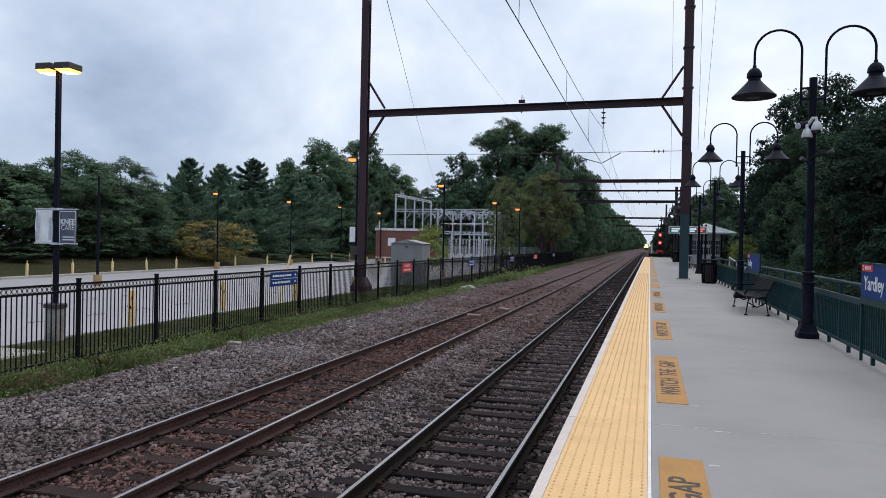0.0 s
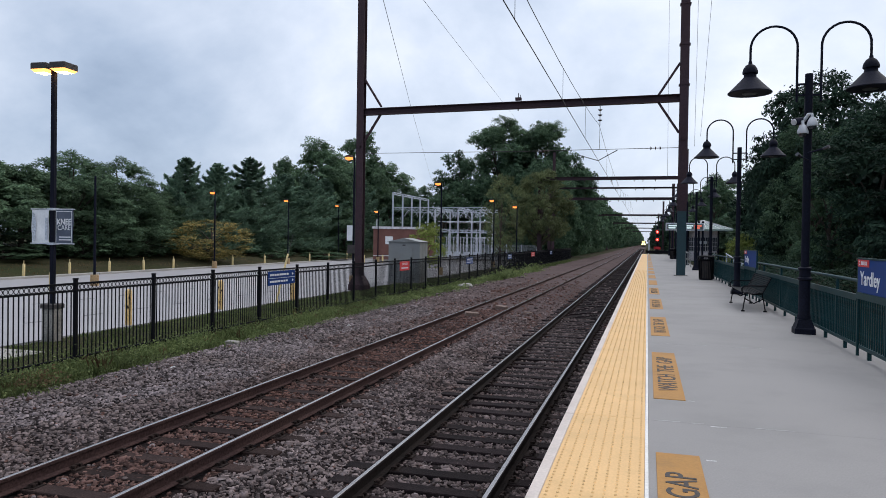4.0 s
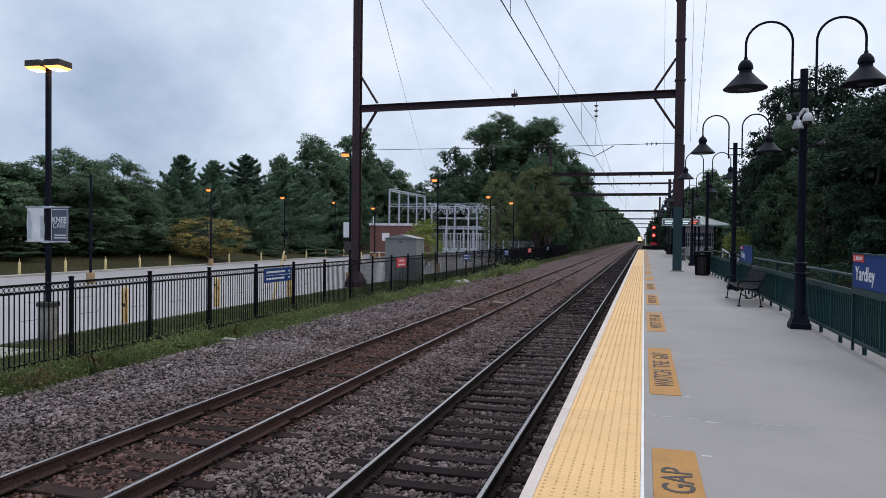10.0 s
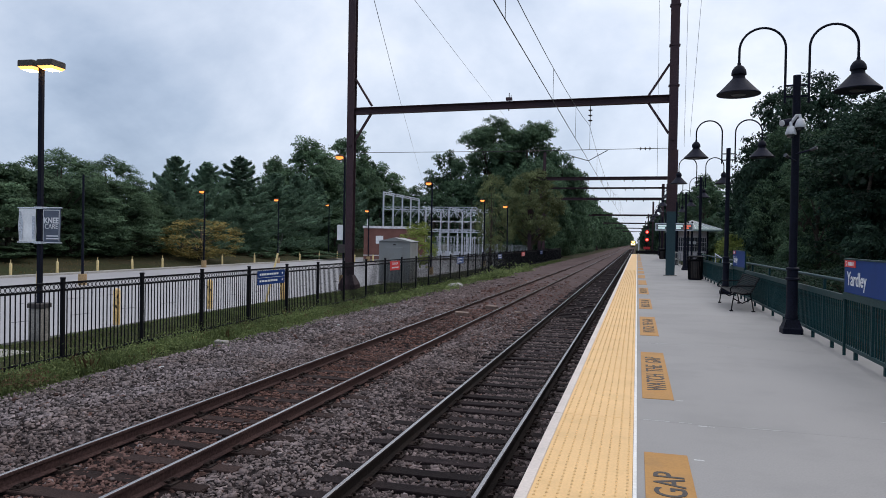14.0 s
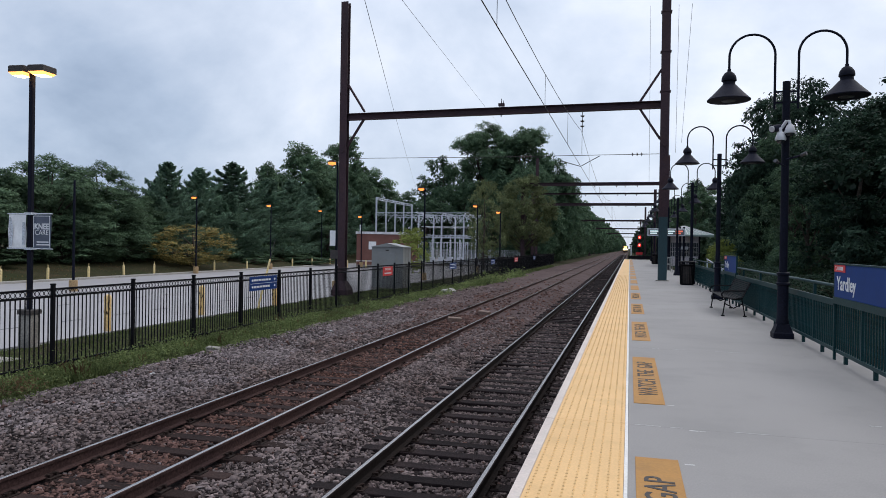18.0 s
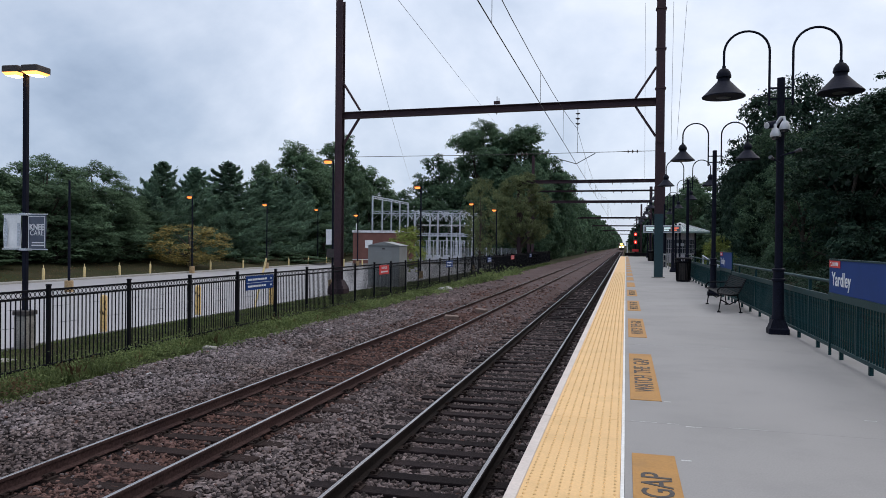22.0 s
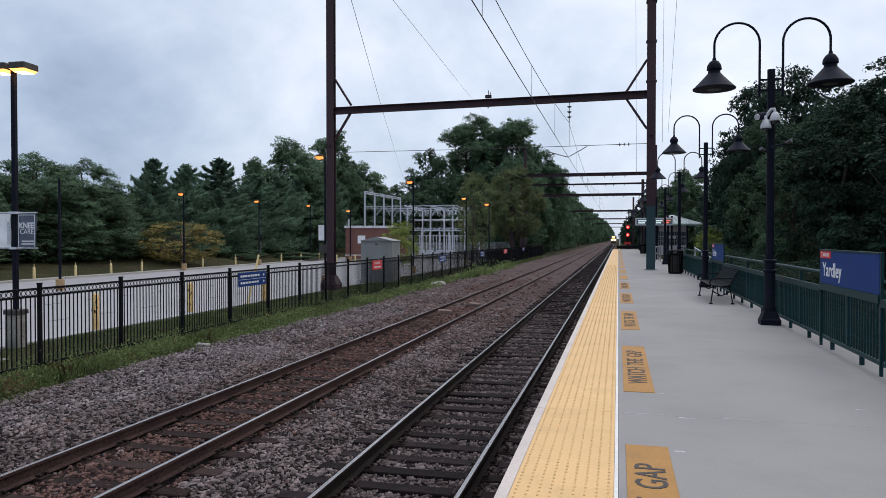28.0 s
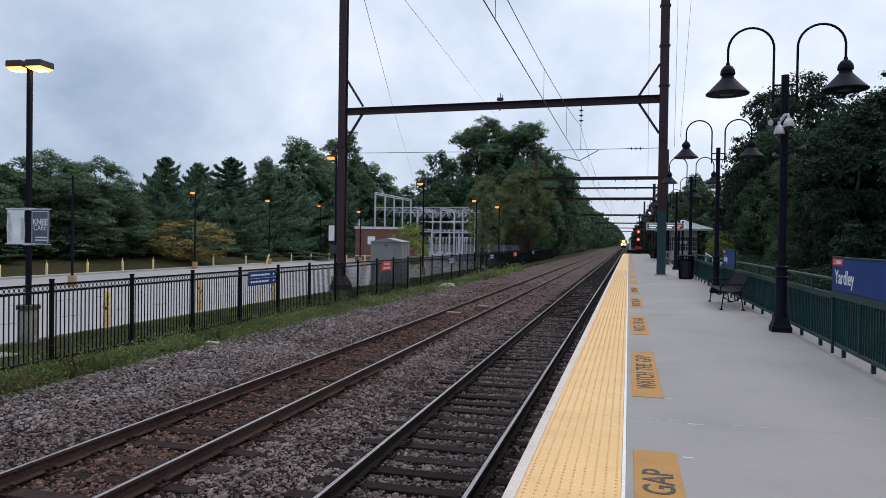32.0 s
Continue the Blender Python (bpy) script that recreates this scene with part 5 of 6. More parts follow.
def lot_pole(x, y, top, lit, reach=-0.5, banner=False, label=None):
    p = thing("lot_lamp", pose(x, y, -1.25), label or ("slim dark lot lamp post with a lit amber head" if lit else "slim dark lot lamp post, unlit"), "lamp", "lot lamps")
    h = top + 1.25
    part("pedestal", Shape().lathe([(0.22, -0.15), (0.22, 0.55), (0.20, 0.6)], n=14), M_TAN, p, "tan painted concrete pedestal")
    part("pole", Shape().tube((0, 0, 0.6), (0, 0, h), 0.07, 0.055, 10), M_LAMP, p)
    if reach:
        hd = part("lamp_head", Shape().tube((0, 0, h - 0.05), (reach * 0.5, 0, h + 0.03), 0.03, n=8).box(min(reach * 0.4, reach * 1.3), max(reach * 0.4, reach * 1.3), -0.16, 0.16, h, h + 0.13, 0.03), M_INK, p)
        part("lens", Shape().lathe([(0.05, -0.16), (0.20, -0.11), (0.24, 0.0)], at=(reach * 0.85, -0.02, h), n=14), G_AMBER if lit else M_CAMW, hd, "glowing amber lens" if lit else "pale lens")
    if banner:
        part("banner", Shape().box(-0.42, -0.06, -0.02, 0.0, 2.65, 3.55), M_BANNER, p, "pale banner")
        part("box", Shape().box(-0.3, 0.2, -0.2, 0.2, 1.9, 2.4), M_INK, p)


lot_pole(-28.8, 31.1, 4.71, False, 0, label="slim dark pole on a yellow pedestal")
lot_pole(-36.3, 53.0, 5.37, True, -0.3)
lot_pole(-36.3, 66.0, 5.42, True, -0.3)
lot_pole(-40.7, 88.0, 6.0, True, -0.3)
lot_pole(-31.1, 78.5, 4.84, True, -0.3)
lot_pole(-15.7, 53.1, 6.0, True, -0.35)
lot_pole(-15.5, 72.0, 5.75, True, -0.3)
lot_pole(-13.05, 72.0, 5.1, True, -0.3)
lot_pole(-16.6, 38.0, 6.30, True, -0.40, True)


def bollard(x, y, z, h, r, material, label, group):
    b = thing("bollard", pose(x, y, z, random.uniform(-1.5, 1.5), random.uniform(-1.5, 1.5), 0), label, "bollard", group)
    part("post", Shape().lathe([(r, -0.2), (r, h - r * 0.7), (r * 0.7, h - r * 0.2), (r * 0.2, h)], n=14), material, b, smooth=True)
    return b


for x, y in ((-15.35, 17.97), (-15.6, 23.2), (-15.2, 28.1)):
    b = bollard(x, y, -1.25, 1.12, 0.105, M_YELLOW, "chipped yellow steel bollard at the lot's edge", "near bollards")
    for k in range(7):
        z, a = random.uniform(0.25, 1.0), random.uniform(-2.4, -0.4)
        part("chip", Shape().box(-0.02, 0.02, -0.004, 0.002, -random.uniform(0.015, 0.05), 0.03), M_TIE_RUST, b, "bare rusty chip", at=pose(0.106 * math.cos(a), 0.106 * math.sin(a), z, 0, 0, math.degrees(a) + 90))
for y in (27.5, 31.0, 34.3, 37.9, 41.5, 45.1, 48.6, 57.1, 62.8, 72.6, 77.7, 83.0, 95.0):
    b = bollard(-37.15, y, -1.2, 0.85, 0.085, M_CREAM, "faded yellow post along the far kerb", "far posts")
    part("pin", Shape().tube((0, 0, 0.8), (0, 0, 1.05), 0.022, n=6), M_CREAM, b)
for x, y in ((-28.6, 28.0), (-31, 74), (-29.5, 76)):
    bollard(x, y, -1.25, 0.9, 0.09, M_CREAM, "faded yellow post in the lot", "lot posts")
gw = thing("guy_wire_guard", pose(-15.2, 26.65, -1.3), "leaning yellow guard sleeve on a guy wire", "guy wire")
part("sleeve", Shape().tube((0, 0, 0), (0, 1.0, 2.1), 0.045, n=8), M_CREAM, gw)
part("wire", Shape().tube((0, 1.0, 2.1), (0, 1.45, 3.0), 0.012, n=5), M_WIRE, gw)


def build_cabinet():
    c = thing("signal_cabinet", pose(-14.50, 41.8, -1.25), "large grey metal signal equipment cabinet with a shallow gable roof", "cabinet")
    part("plinth", Shape().box(-1.06, 1.06, -0.85, 0.85, -0.1, 0.12), M_CONC_OLD, c)
    part("body", Shape().box(-1.03, 1.03, -0.8, 0.8, 0.12, 2.62, 0.02), M_CABINET, c)
    r = Shape().add([(-1.10, -0.88, 2.62), (1.10, -0.88, 2.62), (0, -0.88, 2.86), (-1.10, 0.88, 2.62), (1.10, 0.88, 2.62), (0, 0.88, 2.86)],
                    [(0, 1, 2), (5, 4, 3), (0, 3, 4, 1), (1, 4, 5, 2), (2, 5, 3, 0)])
    part("roof", r, M_CABINET, c)
    d = part("door", Shape().box(-0.55, 0.55, -0.825, -0.802, 0.22, 2.25, 0.01), M_CABINET, c)
    part("handle", Shape().box(0.42, 0.48, -0.86, -0.827, 1.15, 1.35), M_GALV, d)
    part("plate", Shape().box(-0.20, 0.20, -0.832, -0.827, 1.32, 1.46), M_BANNER, d, "small pale plate")
    part("vent", Shape().box(-0.10, 0.10, -0.82, -0.802, 2.38, 2.45), M_INK, c)
    for y in (-0.3, 0.3):
        part("side_seam", Shape().box(1.032, 1.045, y, y + 0.03, 0.15, 2.6), M_CABINET, c)


build_cabinet()


def build_brick_building():
    b = thing("brick_building", pose(-29.95, 83.95, -1.3, 0, 0, 19), "low flat-roofed red brick utility building with pale coping", "building")
    part("wall", Shape().box(-3.45, 4.0, -4.5, 4.5, 0, 4.05), M_BRICK, b)
    part("plinth", Shape().box(-3.5, 4.05, -4.55, 4.55, 0, 0.35), M_CONC_OLD, b)
    part("coping", Shape().box(-3.57, 4.12, -4.62, 4.62, 4.05, 4.34), M_COPING, b, "pale roof edge")
    part("notice", Shape().box(-2.0, -1.1, -4.56, -4.52, 2.2, 3.15), M_BANNER, b, "white notice board")
    part("door", Shape().box(1.0, 2.1, -4.56, -4.51, 0.0, 2.2), M_CABINET, b)
    part("course", Shape().box(-3.47, 4.02, -4.52, -4.5, 0.75, 0.85), M_COPING, b)
    part("vent_pipe", Shape().tube((-3.1, -3.5, 4.3), (-3.1, -3.5, 5.2), 0.06, n=8), M_GALV, b)


build_brick_building()


def build_substation():
    s = thing("substation", pose(0, 0, -1.25), "galvanised steel lattice switchyard frame with insulators", "substation")

    def truss(p, q, h=0.5, w=0.09):
        t = Shape()
        p, q = Vector(p), Vector(q)
        n = max(3, int((q - p).length / 0.7))
        up = Vector((0, 0, h))
        t.bar(p, q, w, w)
        t.bar(p + up, q + up, w, w)
        for i in range(n):
            a, b = p.lerp(q, i / n), p.lerp(q, (i + 1) / n)
            t.bar(a + (up if i % 2 else Vector()), b + (Vector() if i % 2 else up), w * 0.7, w * 0.7)
        part("truss_beam", t, M_GALV, s)

    def column(x, y, z):
        c = Shape().box(x - 0.095, x + 0.095, y - 0.11, y - 0.08, 0, z).box(x - 0.095, x + 0.095, y + 0.08, y + 0.11, 0, z).box(x - 0.02, x + 0.02, y - 0.079, y + 0.079, 0, z)
        part("column", c, M_GALV, s)
        part("foot_plate", Shape().box(x - 0.25, x + 0.25, y - 0.25, y + 0.25, -0.05, 0.06), M_GALV, s)
    H1, H2 = 9.55, 7.0
    for i, y in enumerate((95, 99.2, 103.4, 107.6, 112)):
        column(-35.4, y, H1)
        for dz in (-1, 1):
            part("knee_brace", Shape().bar((-35.4, y, H2 - 0.9), (-34.3, y, H2), 0.06, 0.06, (0, 1, 0)), M_GALV, s)
    truss((-35.4, 95, H1 - 0.3), (-35.4, 112, H1 - 0.3), 0.3)
    for y in (95, 103):
        for x in (-29.0, -25.6, -22.4):
            column(x, y, H2)
            for sg in (-1, 1):
                part("knee_brace", Shape().bar((x, y, H2 - 1.1), (x + sg * 1.1, y, H2), 0.06, 0.06, (0, 1, 0)), M_GALV, s)
        truss((-35.4, y, H2), (-21.6, y, H2), 0.36, 0.075)
        truss((-29.0, y, 3.9), (-21.8, y, 3.9), 0.3)
    for x in (-29.0, -25.6, -22.4):
        truss((x, 95, H2), (x, 103, H2), 0.34, 0.075)
    for i in range(11):
        x = -28.6 + i * 0.65
        insulator("insulator_post", (x, 95, 3.9), (x, 95, 5.4), s, 5, 0.13)
        part("busbar", Shape().tube((x, 95, 5.4), (x, 103, 5.4 + 0.2 * (i % 2)), 0.035, n=6), M_GALV, s)
    for i, x in enumerate((-27.6, -26.3, -24.9, -23.5)):
        t = part("transformer", Shape().box(x - 0.35, x + 0.35, 97, 97.9, 0.1, 1.1, 0.05), M_GALV, s, "grey transformer tank")
        part("bushing", Shape().lathe([(0.08, 1.1), (0.20, 1.5), (0.08, 1.6), (0.20, 2.0), (0.08, 2.1), (0.20, 2.5), (0.08, 2.6), (0.18, 3.0), (0.08, 3.1), (0.15, 3.5), (0.06, 3.6), (0.04, 4.4)], at=(x, 97.4, 0), n=10), M_GALV, t)
    for i in range(9):
        x = -29.0 + i * 0.85
        for sg in (-1, 1):
            part("cross_arm", Shape().bar((x, 95, 7.0), (x + 0.4 * sg, 94.4, 6.2 - 0.3 * (i % 2)), 0.05, 0.05, (0, 1, 0)), M_GALV, s)
        insulator("hanging_insulator", (x, 94.4, 6.9), (x, 94.4, 5.7), s, 4, 0.12)
    # switch posts: slim stems with stacked insulators and a short crossbar
    for i in range(14):
        x, y = -28.7 + 0.52 * i, 96.4 + 1.9 * (i % 3)
        st = part("switch_post", Shape().tube((x, y, 0.1), (x, y, 2.4), 0.045, n=6), M_GALV, s, "slim galvanised stem")
        part("insulator", Shape().lathe([(0.05, 2.4), (0.13, 2.55), (0.05, 2.65), (0.13, 2.8), (0.05, 2.9), (0.13, 3.05), (0.05, 3.15)], at=(x, y, 0), n=8), M_PORCELAIN, st, "pale stacked insulator")
        part("crossbar", Shape().tube((x - 0.3, y, 3.2), (x + 0.3, y, 3.2), 0.035, n=6), M_GALV, st)
    for y in (95, 103):
        for x in (-32.6, -30.4, -27.3, -24.0):
            arc = [(x - 0.95 * math.cos(a), y, H2 - 0.95 + 0.95 * math.sin(a)) for a in np.linspace(0.0, math.pi, 9)]
            part("bus_loop", Shape().sweep(arc, 0.035, 6), M_GALV, s, "curved tube between the beams")
    # chain fence round the yard
    f = thing("yard_fence", pose(0, 0, -1.25), "pale galvanised chain fence round the switchyard", "fence")
    for i in range(9):
        part("post", Shape().tube((-30 + i * 2.0, 92, 0), (-30 + i * 2.0, 92, 2.3), 0.05, n=6), M_GALV, f)
    mesh = Shape()
    for k in range(26):
        z = 0.1 + k * 0.085
        mesh.bar((-30, 92, z), (-14, 92, z), 0.01, 0.014)
    for k in range(110):
        x = -30 + k * 16 / 110
        mesh.bar((x, 92.01, 0.1), (x, 92.01, 2.25), 0.012, 0.012, (0, 1, 0))
    part("chain_mesh", mesh, M_GALV, f)["kind"] = "stuff"
    part("base_wall", Shape().box(-30, -14, 91.8, 92.2, -0.1, 0.2), M_CONC_OLD, f)


build_substation()


# ---- small things in the gravel ----
def build_debris():
    r = thing("rock", pose(-10.35, 40.3, -1.22) @ Matrix.Scale(0.74, 4), "large pale flat rock beside the track", "rock")
    s = Shape().lathe([(0.55, -0.1), (0.62, 0.05), (0.45, 0.18), (0.2, 0.24)], n=12)
    s.v = [(x * 1.0 + 0.08 * math.sin(7 * y), y * 0.8 + 0.06 * math.sin(9 * x), z + 0.03 * math.sin(5 * x + 3 * y)) for x, y, z in s.v]
    part("stone", s, M_KERB, r)
    for x, y, z, w, l, t in ((-6.05, 24.6, -1.15, 0.5, 0.32, 20), (-5.55, 27.5, -1.15, 0.45, 0.3, -15), (-4.3, 26.4, -1.24, 0.3, 0.2, 40), (-10.0, 15.4, -1.17, 0.32, 0.2, 10)):
        b = thing("timber_block", pose(x, y, z, 3, 4, t), "broken timber and concrete block between the rails", "debris", "trackside debris")
        part("block", Shape().box(-w / 2, w / 2, -l / 2, l / 2, -0.08, 0.07, 0.02), M_CONC_OLD if x < -9 else M_BOARD, b)
    for x, y, z in ((-9.3, 12.2, -1.2), (-8.9, 20.1, -1.21), (-4.4, 20.5, -1.29), (-1.05, 6.1, -1.38)):
        c = thing("litter", pose(x, y, z, 8, 5, random.uniform(0, 180)), "crumpled pale litter on the ballast", "litter", "trackside litter")
        part("scrap", Shape().add([(-0.07, -0.03, 0.02), (0.01, -0.045, 0.04), (0.07, -0.02, 0.015), (-0.05, 0.03, 0.03), (0.02, 0.03, 0.05), (0.06, 0.04, 0.02), (0, 0, -0.03)],
                                  [(0, 1, 4, 3), (1, 2, 5, 4), (0, 3, 6), (3, 4, 6), (4, 5, 6), (5, 2, 6), (2, 1, 6), (1, 0, 6)]), M_PAPER, c)


build_debris()


# ---- vegetation ----
def blades(name, n, x0, x1, y0, y1, h0, h1, material, zf, label, clump=0.5, width=0.012):
    """Grass as many narrow bent blades in tufts."""
    k = max(1, int(n / 14))
    cx, cy = RNG.uniform(x0, x1, k), RNG.uniform(y0, y1, k)
    wave = 0.5 + 0.5 * np.sin(cy * 0.7) * np.sin(cy * 1.9 + cx * 1.3)
    ch = (h0 + (h1 - h0) * RNG.uniform(0, 1, k) ** 1.6) * (0.6 + 0.8 * wave)
    i = RNG.integers(0, k, n)
    x = cx[i] + RNG.normal(0, 0.07, n) * clump * 2
    y = cy[i] + RNG.normal(0, 0.10, n) * clump * 2
    h = ch[i] * RNG.uniform(0.6, 1.15, n)
    h = h * np.where(np.abs(x - LX) < 0.7, np.clip(np.abs(x - LX) / 0.7, 0.22, 1), 1) if name == "weeds" else h
    if name == "weeds":       # ragged edge towards the ballast
        h = np.where(x > -10.25 + 0.30 * np.sin(y * 0.8) + 0.22 * np.sin(y * 2.1 + 1), 0.012, h)
    z = zf(x)
    a = RNG.uniform(0, 6.28, n)
    lean = RNG.uniform(0.1, 0.55, n) * h
    dx, dy = np.cos(a), np.sin(a)
    w = width * RNG.uniform(0.7, 1.4, n) * (0.6 + h)
    P = np.empty((n, 5, 3))
    P[:, 0] = np.stack([x - dy * w, y + dx * w, z - 0.02], -1)
    P[:, 1] = np.stack([x + dy * w, y - dx * w, z - 0.02], -1)
    P[:, 2] = np.stack([x + dy * w * 0.7 + dx * lean * 0.35, y - dx * w * 0.7 + dy * lean * 0.35, z + h * 0.6], -1)
    P[:, 3] = np.stack([x + dx * lean, y + dy * lean, z + h], -1)
    P[:, 4] = np.stack([x - dy * w * 0.7 + dx * lean * 0.35, y + dx * w * 0.7 + dy * lean * 0.35, z + h * 0.6], -1)
    ob = new(name, soup(name, P.reshape(-1, 3), 5, material))
    tagged(ob, label, "grass", kind="stuff")


def gz(x):
    return np.where(np.asarray(x) > -10.3, -1.27, np.interp(x, GROUND_X, GROUND_Z))


blades("weeds", 22000, -11.6, -9.9, 6, 22, 0.03, 0.23, M_BLADE, gz, "rough green weeds along the foot of the fence")
blades("weeds", 12000, -11.7, -10.1, 21, 52, 0.03, 0.13, M_BLADE, gz, "short green grass along the foot of the fence", 1.0, 0.02)
blades("weeds", 7000, -11.7, -10.4, 50, 105, 0.05, 0.22, M_BLADE, gz, "short green grass along the foot of the fence", 1.0, 0.03)
blades("dry_weeds", 700, -11.5, -10.4, 8, 30, 0.12, 0.28, M_BLADE_DRY, gz, "dry straw-coloured weeds by the fence", 0.5, 0.006)
blades("lawn", 42000, -15.15, -11.6, 8, 48, 0.04, 0.09, M_BLADE, gz, "mown grass strip between fence and parking lot", 1.4, 0.012)
blades("bank_grass", 5000, -46, -37.3, 28, 95, 0.04, 0.10, M_BLADE_DRY, gz, "dry grass bank beyond the parking lot", 2.0, 0.03)


def leaf_cloud(P, N, size, rng, aspect=0.6, spread=0.42, axis=None, corners=4):
    """Leaves at P with normals near N: diamonds, or triangles where they stand far off; axis gives their long way."""
    n = len(P)
    d = N / (np.linalg.norm(N, axis=1, keepdims=True) + 1e-9) + rng.normal(0, spread, (n, 3))
    d /= np.linalg.norm(d, axis=1, keepdims=True) + 1e-9
    a = np.cross(d, rng.normal(0, 1, (n, 3))) if axis is None else axis + rng.normal(0, 0.3, (n, 3))
    a /= np.linalg.norm(a, axis=1, keepdims=True) + 1e-9
    b = np.cross(d, a)
    b /= np.linalg.norm(b, axis=1, keepdims=True) + 1e-9
    s = (size * rng.uniform(0.6, 1.4, n))[:, None]
    Q = np.empty((n, corners, 3))
    if corners == 3:
        Q[:, 0] = P - a * s * 0.8 + b * s * aspect
        Q[:, 1] = P - a * s * 0.7 - b * s * aspect
        Q[:, 2] = P + a * s
        return Q.reshape(-1, 3)
    Q[:, 0] = P - a * s
    Q[:, 1] = P + b * s * aspect
    Q[:, 2] = P + a * s - d * s * 0.25
    Q[:, 3] = P - b * s * aspect
    return Q.reshape(-1, 3)


def leafy_weeds(n, x0, x1, y0, y1, material, label, size, reach=0.30):
    """Low broad-leaved weeds in ragged clumps."""
    k = n // 40
    cx, cy = RNG.uniform(x0, x1, k), RNG.uniform(y0, y1, k)
    r = RNG.uniform(0.27, 1.0, k) * reach
    i = RNG.integers(0, k, n)
    o = RNG.normal(0, 0.6, (n, 3))
    P = np.stack([cx[i] + o[:, 0] * r[i], cy[i] + o[:, 1] * r[i], gz(cx[i]) + 0.02 + np.abs(o[:, 2]) * r[i] * 0.9], -1)
    Q = leaf_cloud(P, o * 0.5 + np.array([0, 0, 0.6]), size, RNG, 0.5)
    tagged(new("leafy_weeds", soup("leafy_weeds", Q, 4, material)), label, "weeds", kind="stuff")


leafy_weeds(30000, -11.5, -9.9, 6, 30, M_BLADE, "low broad-leaved green weeds beside the ballast", 0.030)
leafy_weeds(2200, -10.3, -9.8, 49, 55, M_BLADE, "leafy green clump of weeds on the ballast", 0.075, 0.75)
leafy_weeds(1500, -10.2, -9.7, 60, 66, M_BLADE, "leafy green clump of weeds on the ballast", 0.09, 0.7)
leafy_weeds(900, -10.55, -10.25, 9.6, 10.3, M_BLADE_DRY, "withered reddish brown weed by the fence", 0.028)
leafy_weeds(700, -10.5, -10.2, 7.6, 8.3, M_BLADE_DRY, "withered reddish brown weed by the fence", 0.026)
leafy_weeds(5000, -11.5, -9.6, 28, 60, M_BLADE, "low broad-leaved green weeds beside the ballast", 0.055)


def unit(rng, n):
    u = rng.normal(0, 1, (n, 3))
    return u / np.linalg.norm(u, axis=1, keepdims=True)


def lobes_of(rng, kind, seed, H, W, low):
    """Centres and radii of the boughs that make up a broad crown."""
    if kind == "round":
        k = 34
        u = unit(rng, k)
        u[:, 2] = np.where(u[:, 2] < (-0.45 if low > 0.03 else -0.85), -u[:, 2], u[:, 2])
        rad = rng.uniform(0.55, 0.82, k) * (1 + 0.14 * np.sin(u[:, 0] * 3 + seed) * np.cos(u[:, 2] * 4 + seed * 2))
        C = np.stack([u[:, 0] * rad * W * 0.46, u[:, 1] * rad * W * 0.46, H * (low + (1 - low) * (0.47 + 0.50 * rad * u[:, 2]))], -1)
        r = rng.uniform(0.105, 0.20, k) * W
    elif kind == "dense":     # a close dome that hangs down to the ground
        k = 74
        u = unit(rng, k)
        rad = rng.uniform(0.72, 0.86, k)
        wide = np.where(u[:, 2] < 0, 1.12, 1.0)
        C = np.stack([u[:, 0] * rad * W * 0.46 * wide, u[:, 1] * rad * W * 0.46 * wide, H * (low + (1 - low) * (0.45 + 0.50 * rad * u[:, 2]))], -1)
        r = rng.uniform(0.09, 0.15, k) * W
    elif kind == "open":      # few large heads with sky between them
        k = 34
        z = np.linspace(0.16, 0.91, k)
        a = np.arange(k) * 2.4 + rng.normal(0, 0.3, k)
        R = np.interp(z, (0.2, 0.45, 0.75, 0.92), (0.75, 1.0, 0.85, 0.18)) * rng.uniform(0.35, 1.0, k) * W * 0.40
        C = np.stack([R * np.cos(a), R * np.sin(a), z * H], -1)
        r = rng.uniform(0.10, 0.185, k) * W
    else:
        k = 34
        z = rng.uniform(low + 0.05, 0.88, k)
        z[0] = 0.90
        a = np.arange(k) * 2.4 + rng.normal(0, 0.3, k)
        R = np.interp(z, (low, 0.2, 0.5, 0.8, 0.95), (0.7, 0.95, 1, 0.66, 0.12)) * rng.uniform(0.4, 1.0, k) * W * 0.40 * (1 + 0.18 * np.sin(a * 3 + z * 9 + seed))
        C = np.stack([R * np.cos(a), R * np.sin(a), z * H], -1)
        r = rng.uniform(0.10, 0.18, k) * W
    return C, r


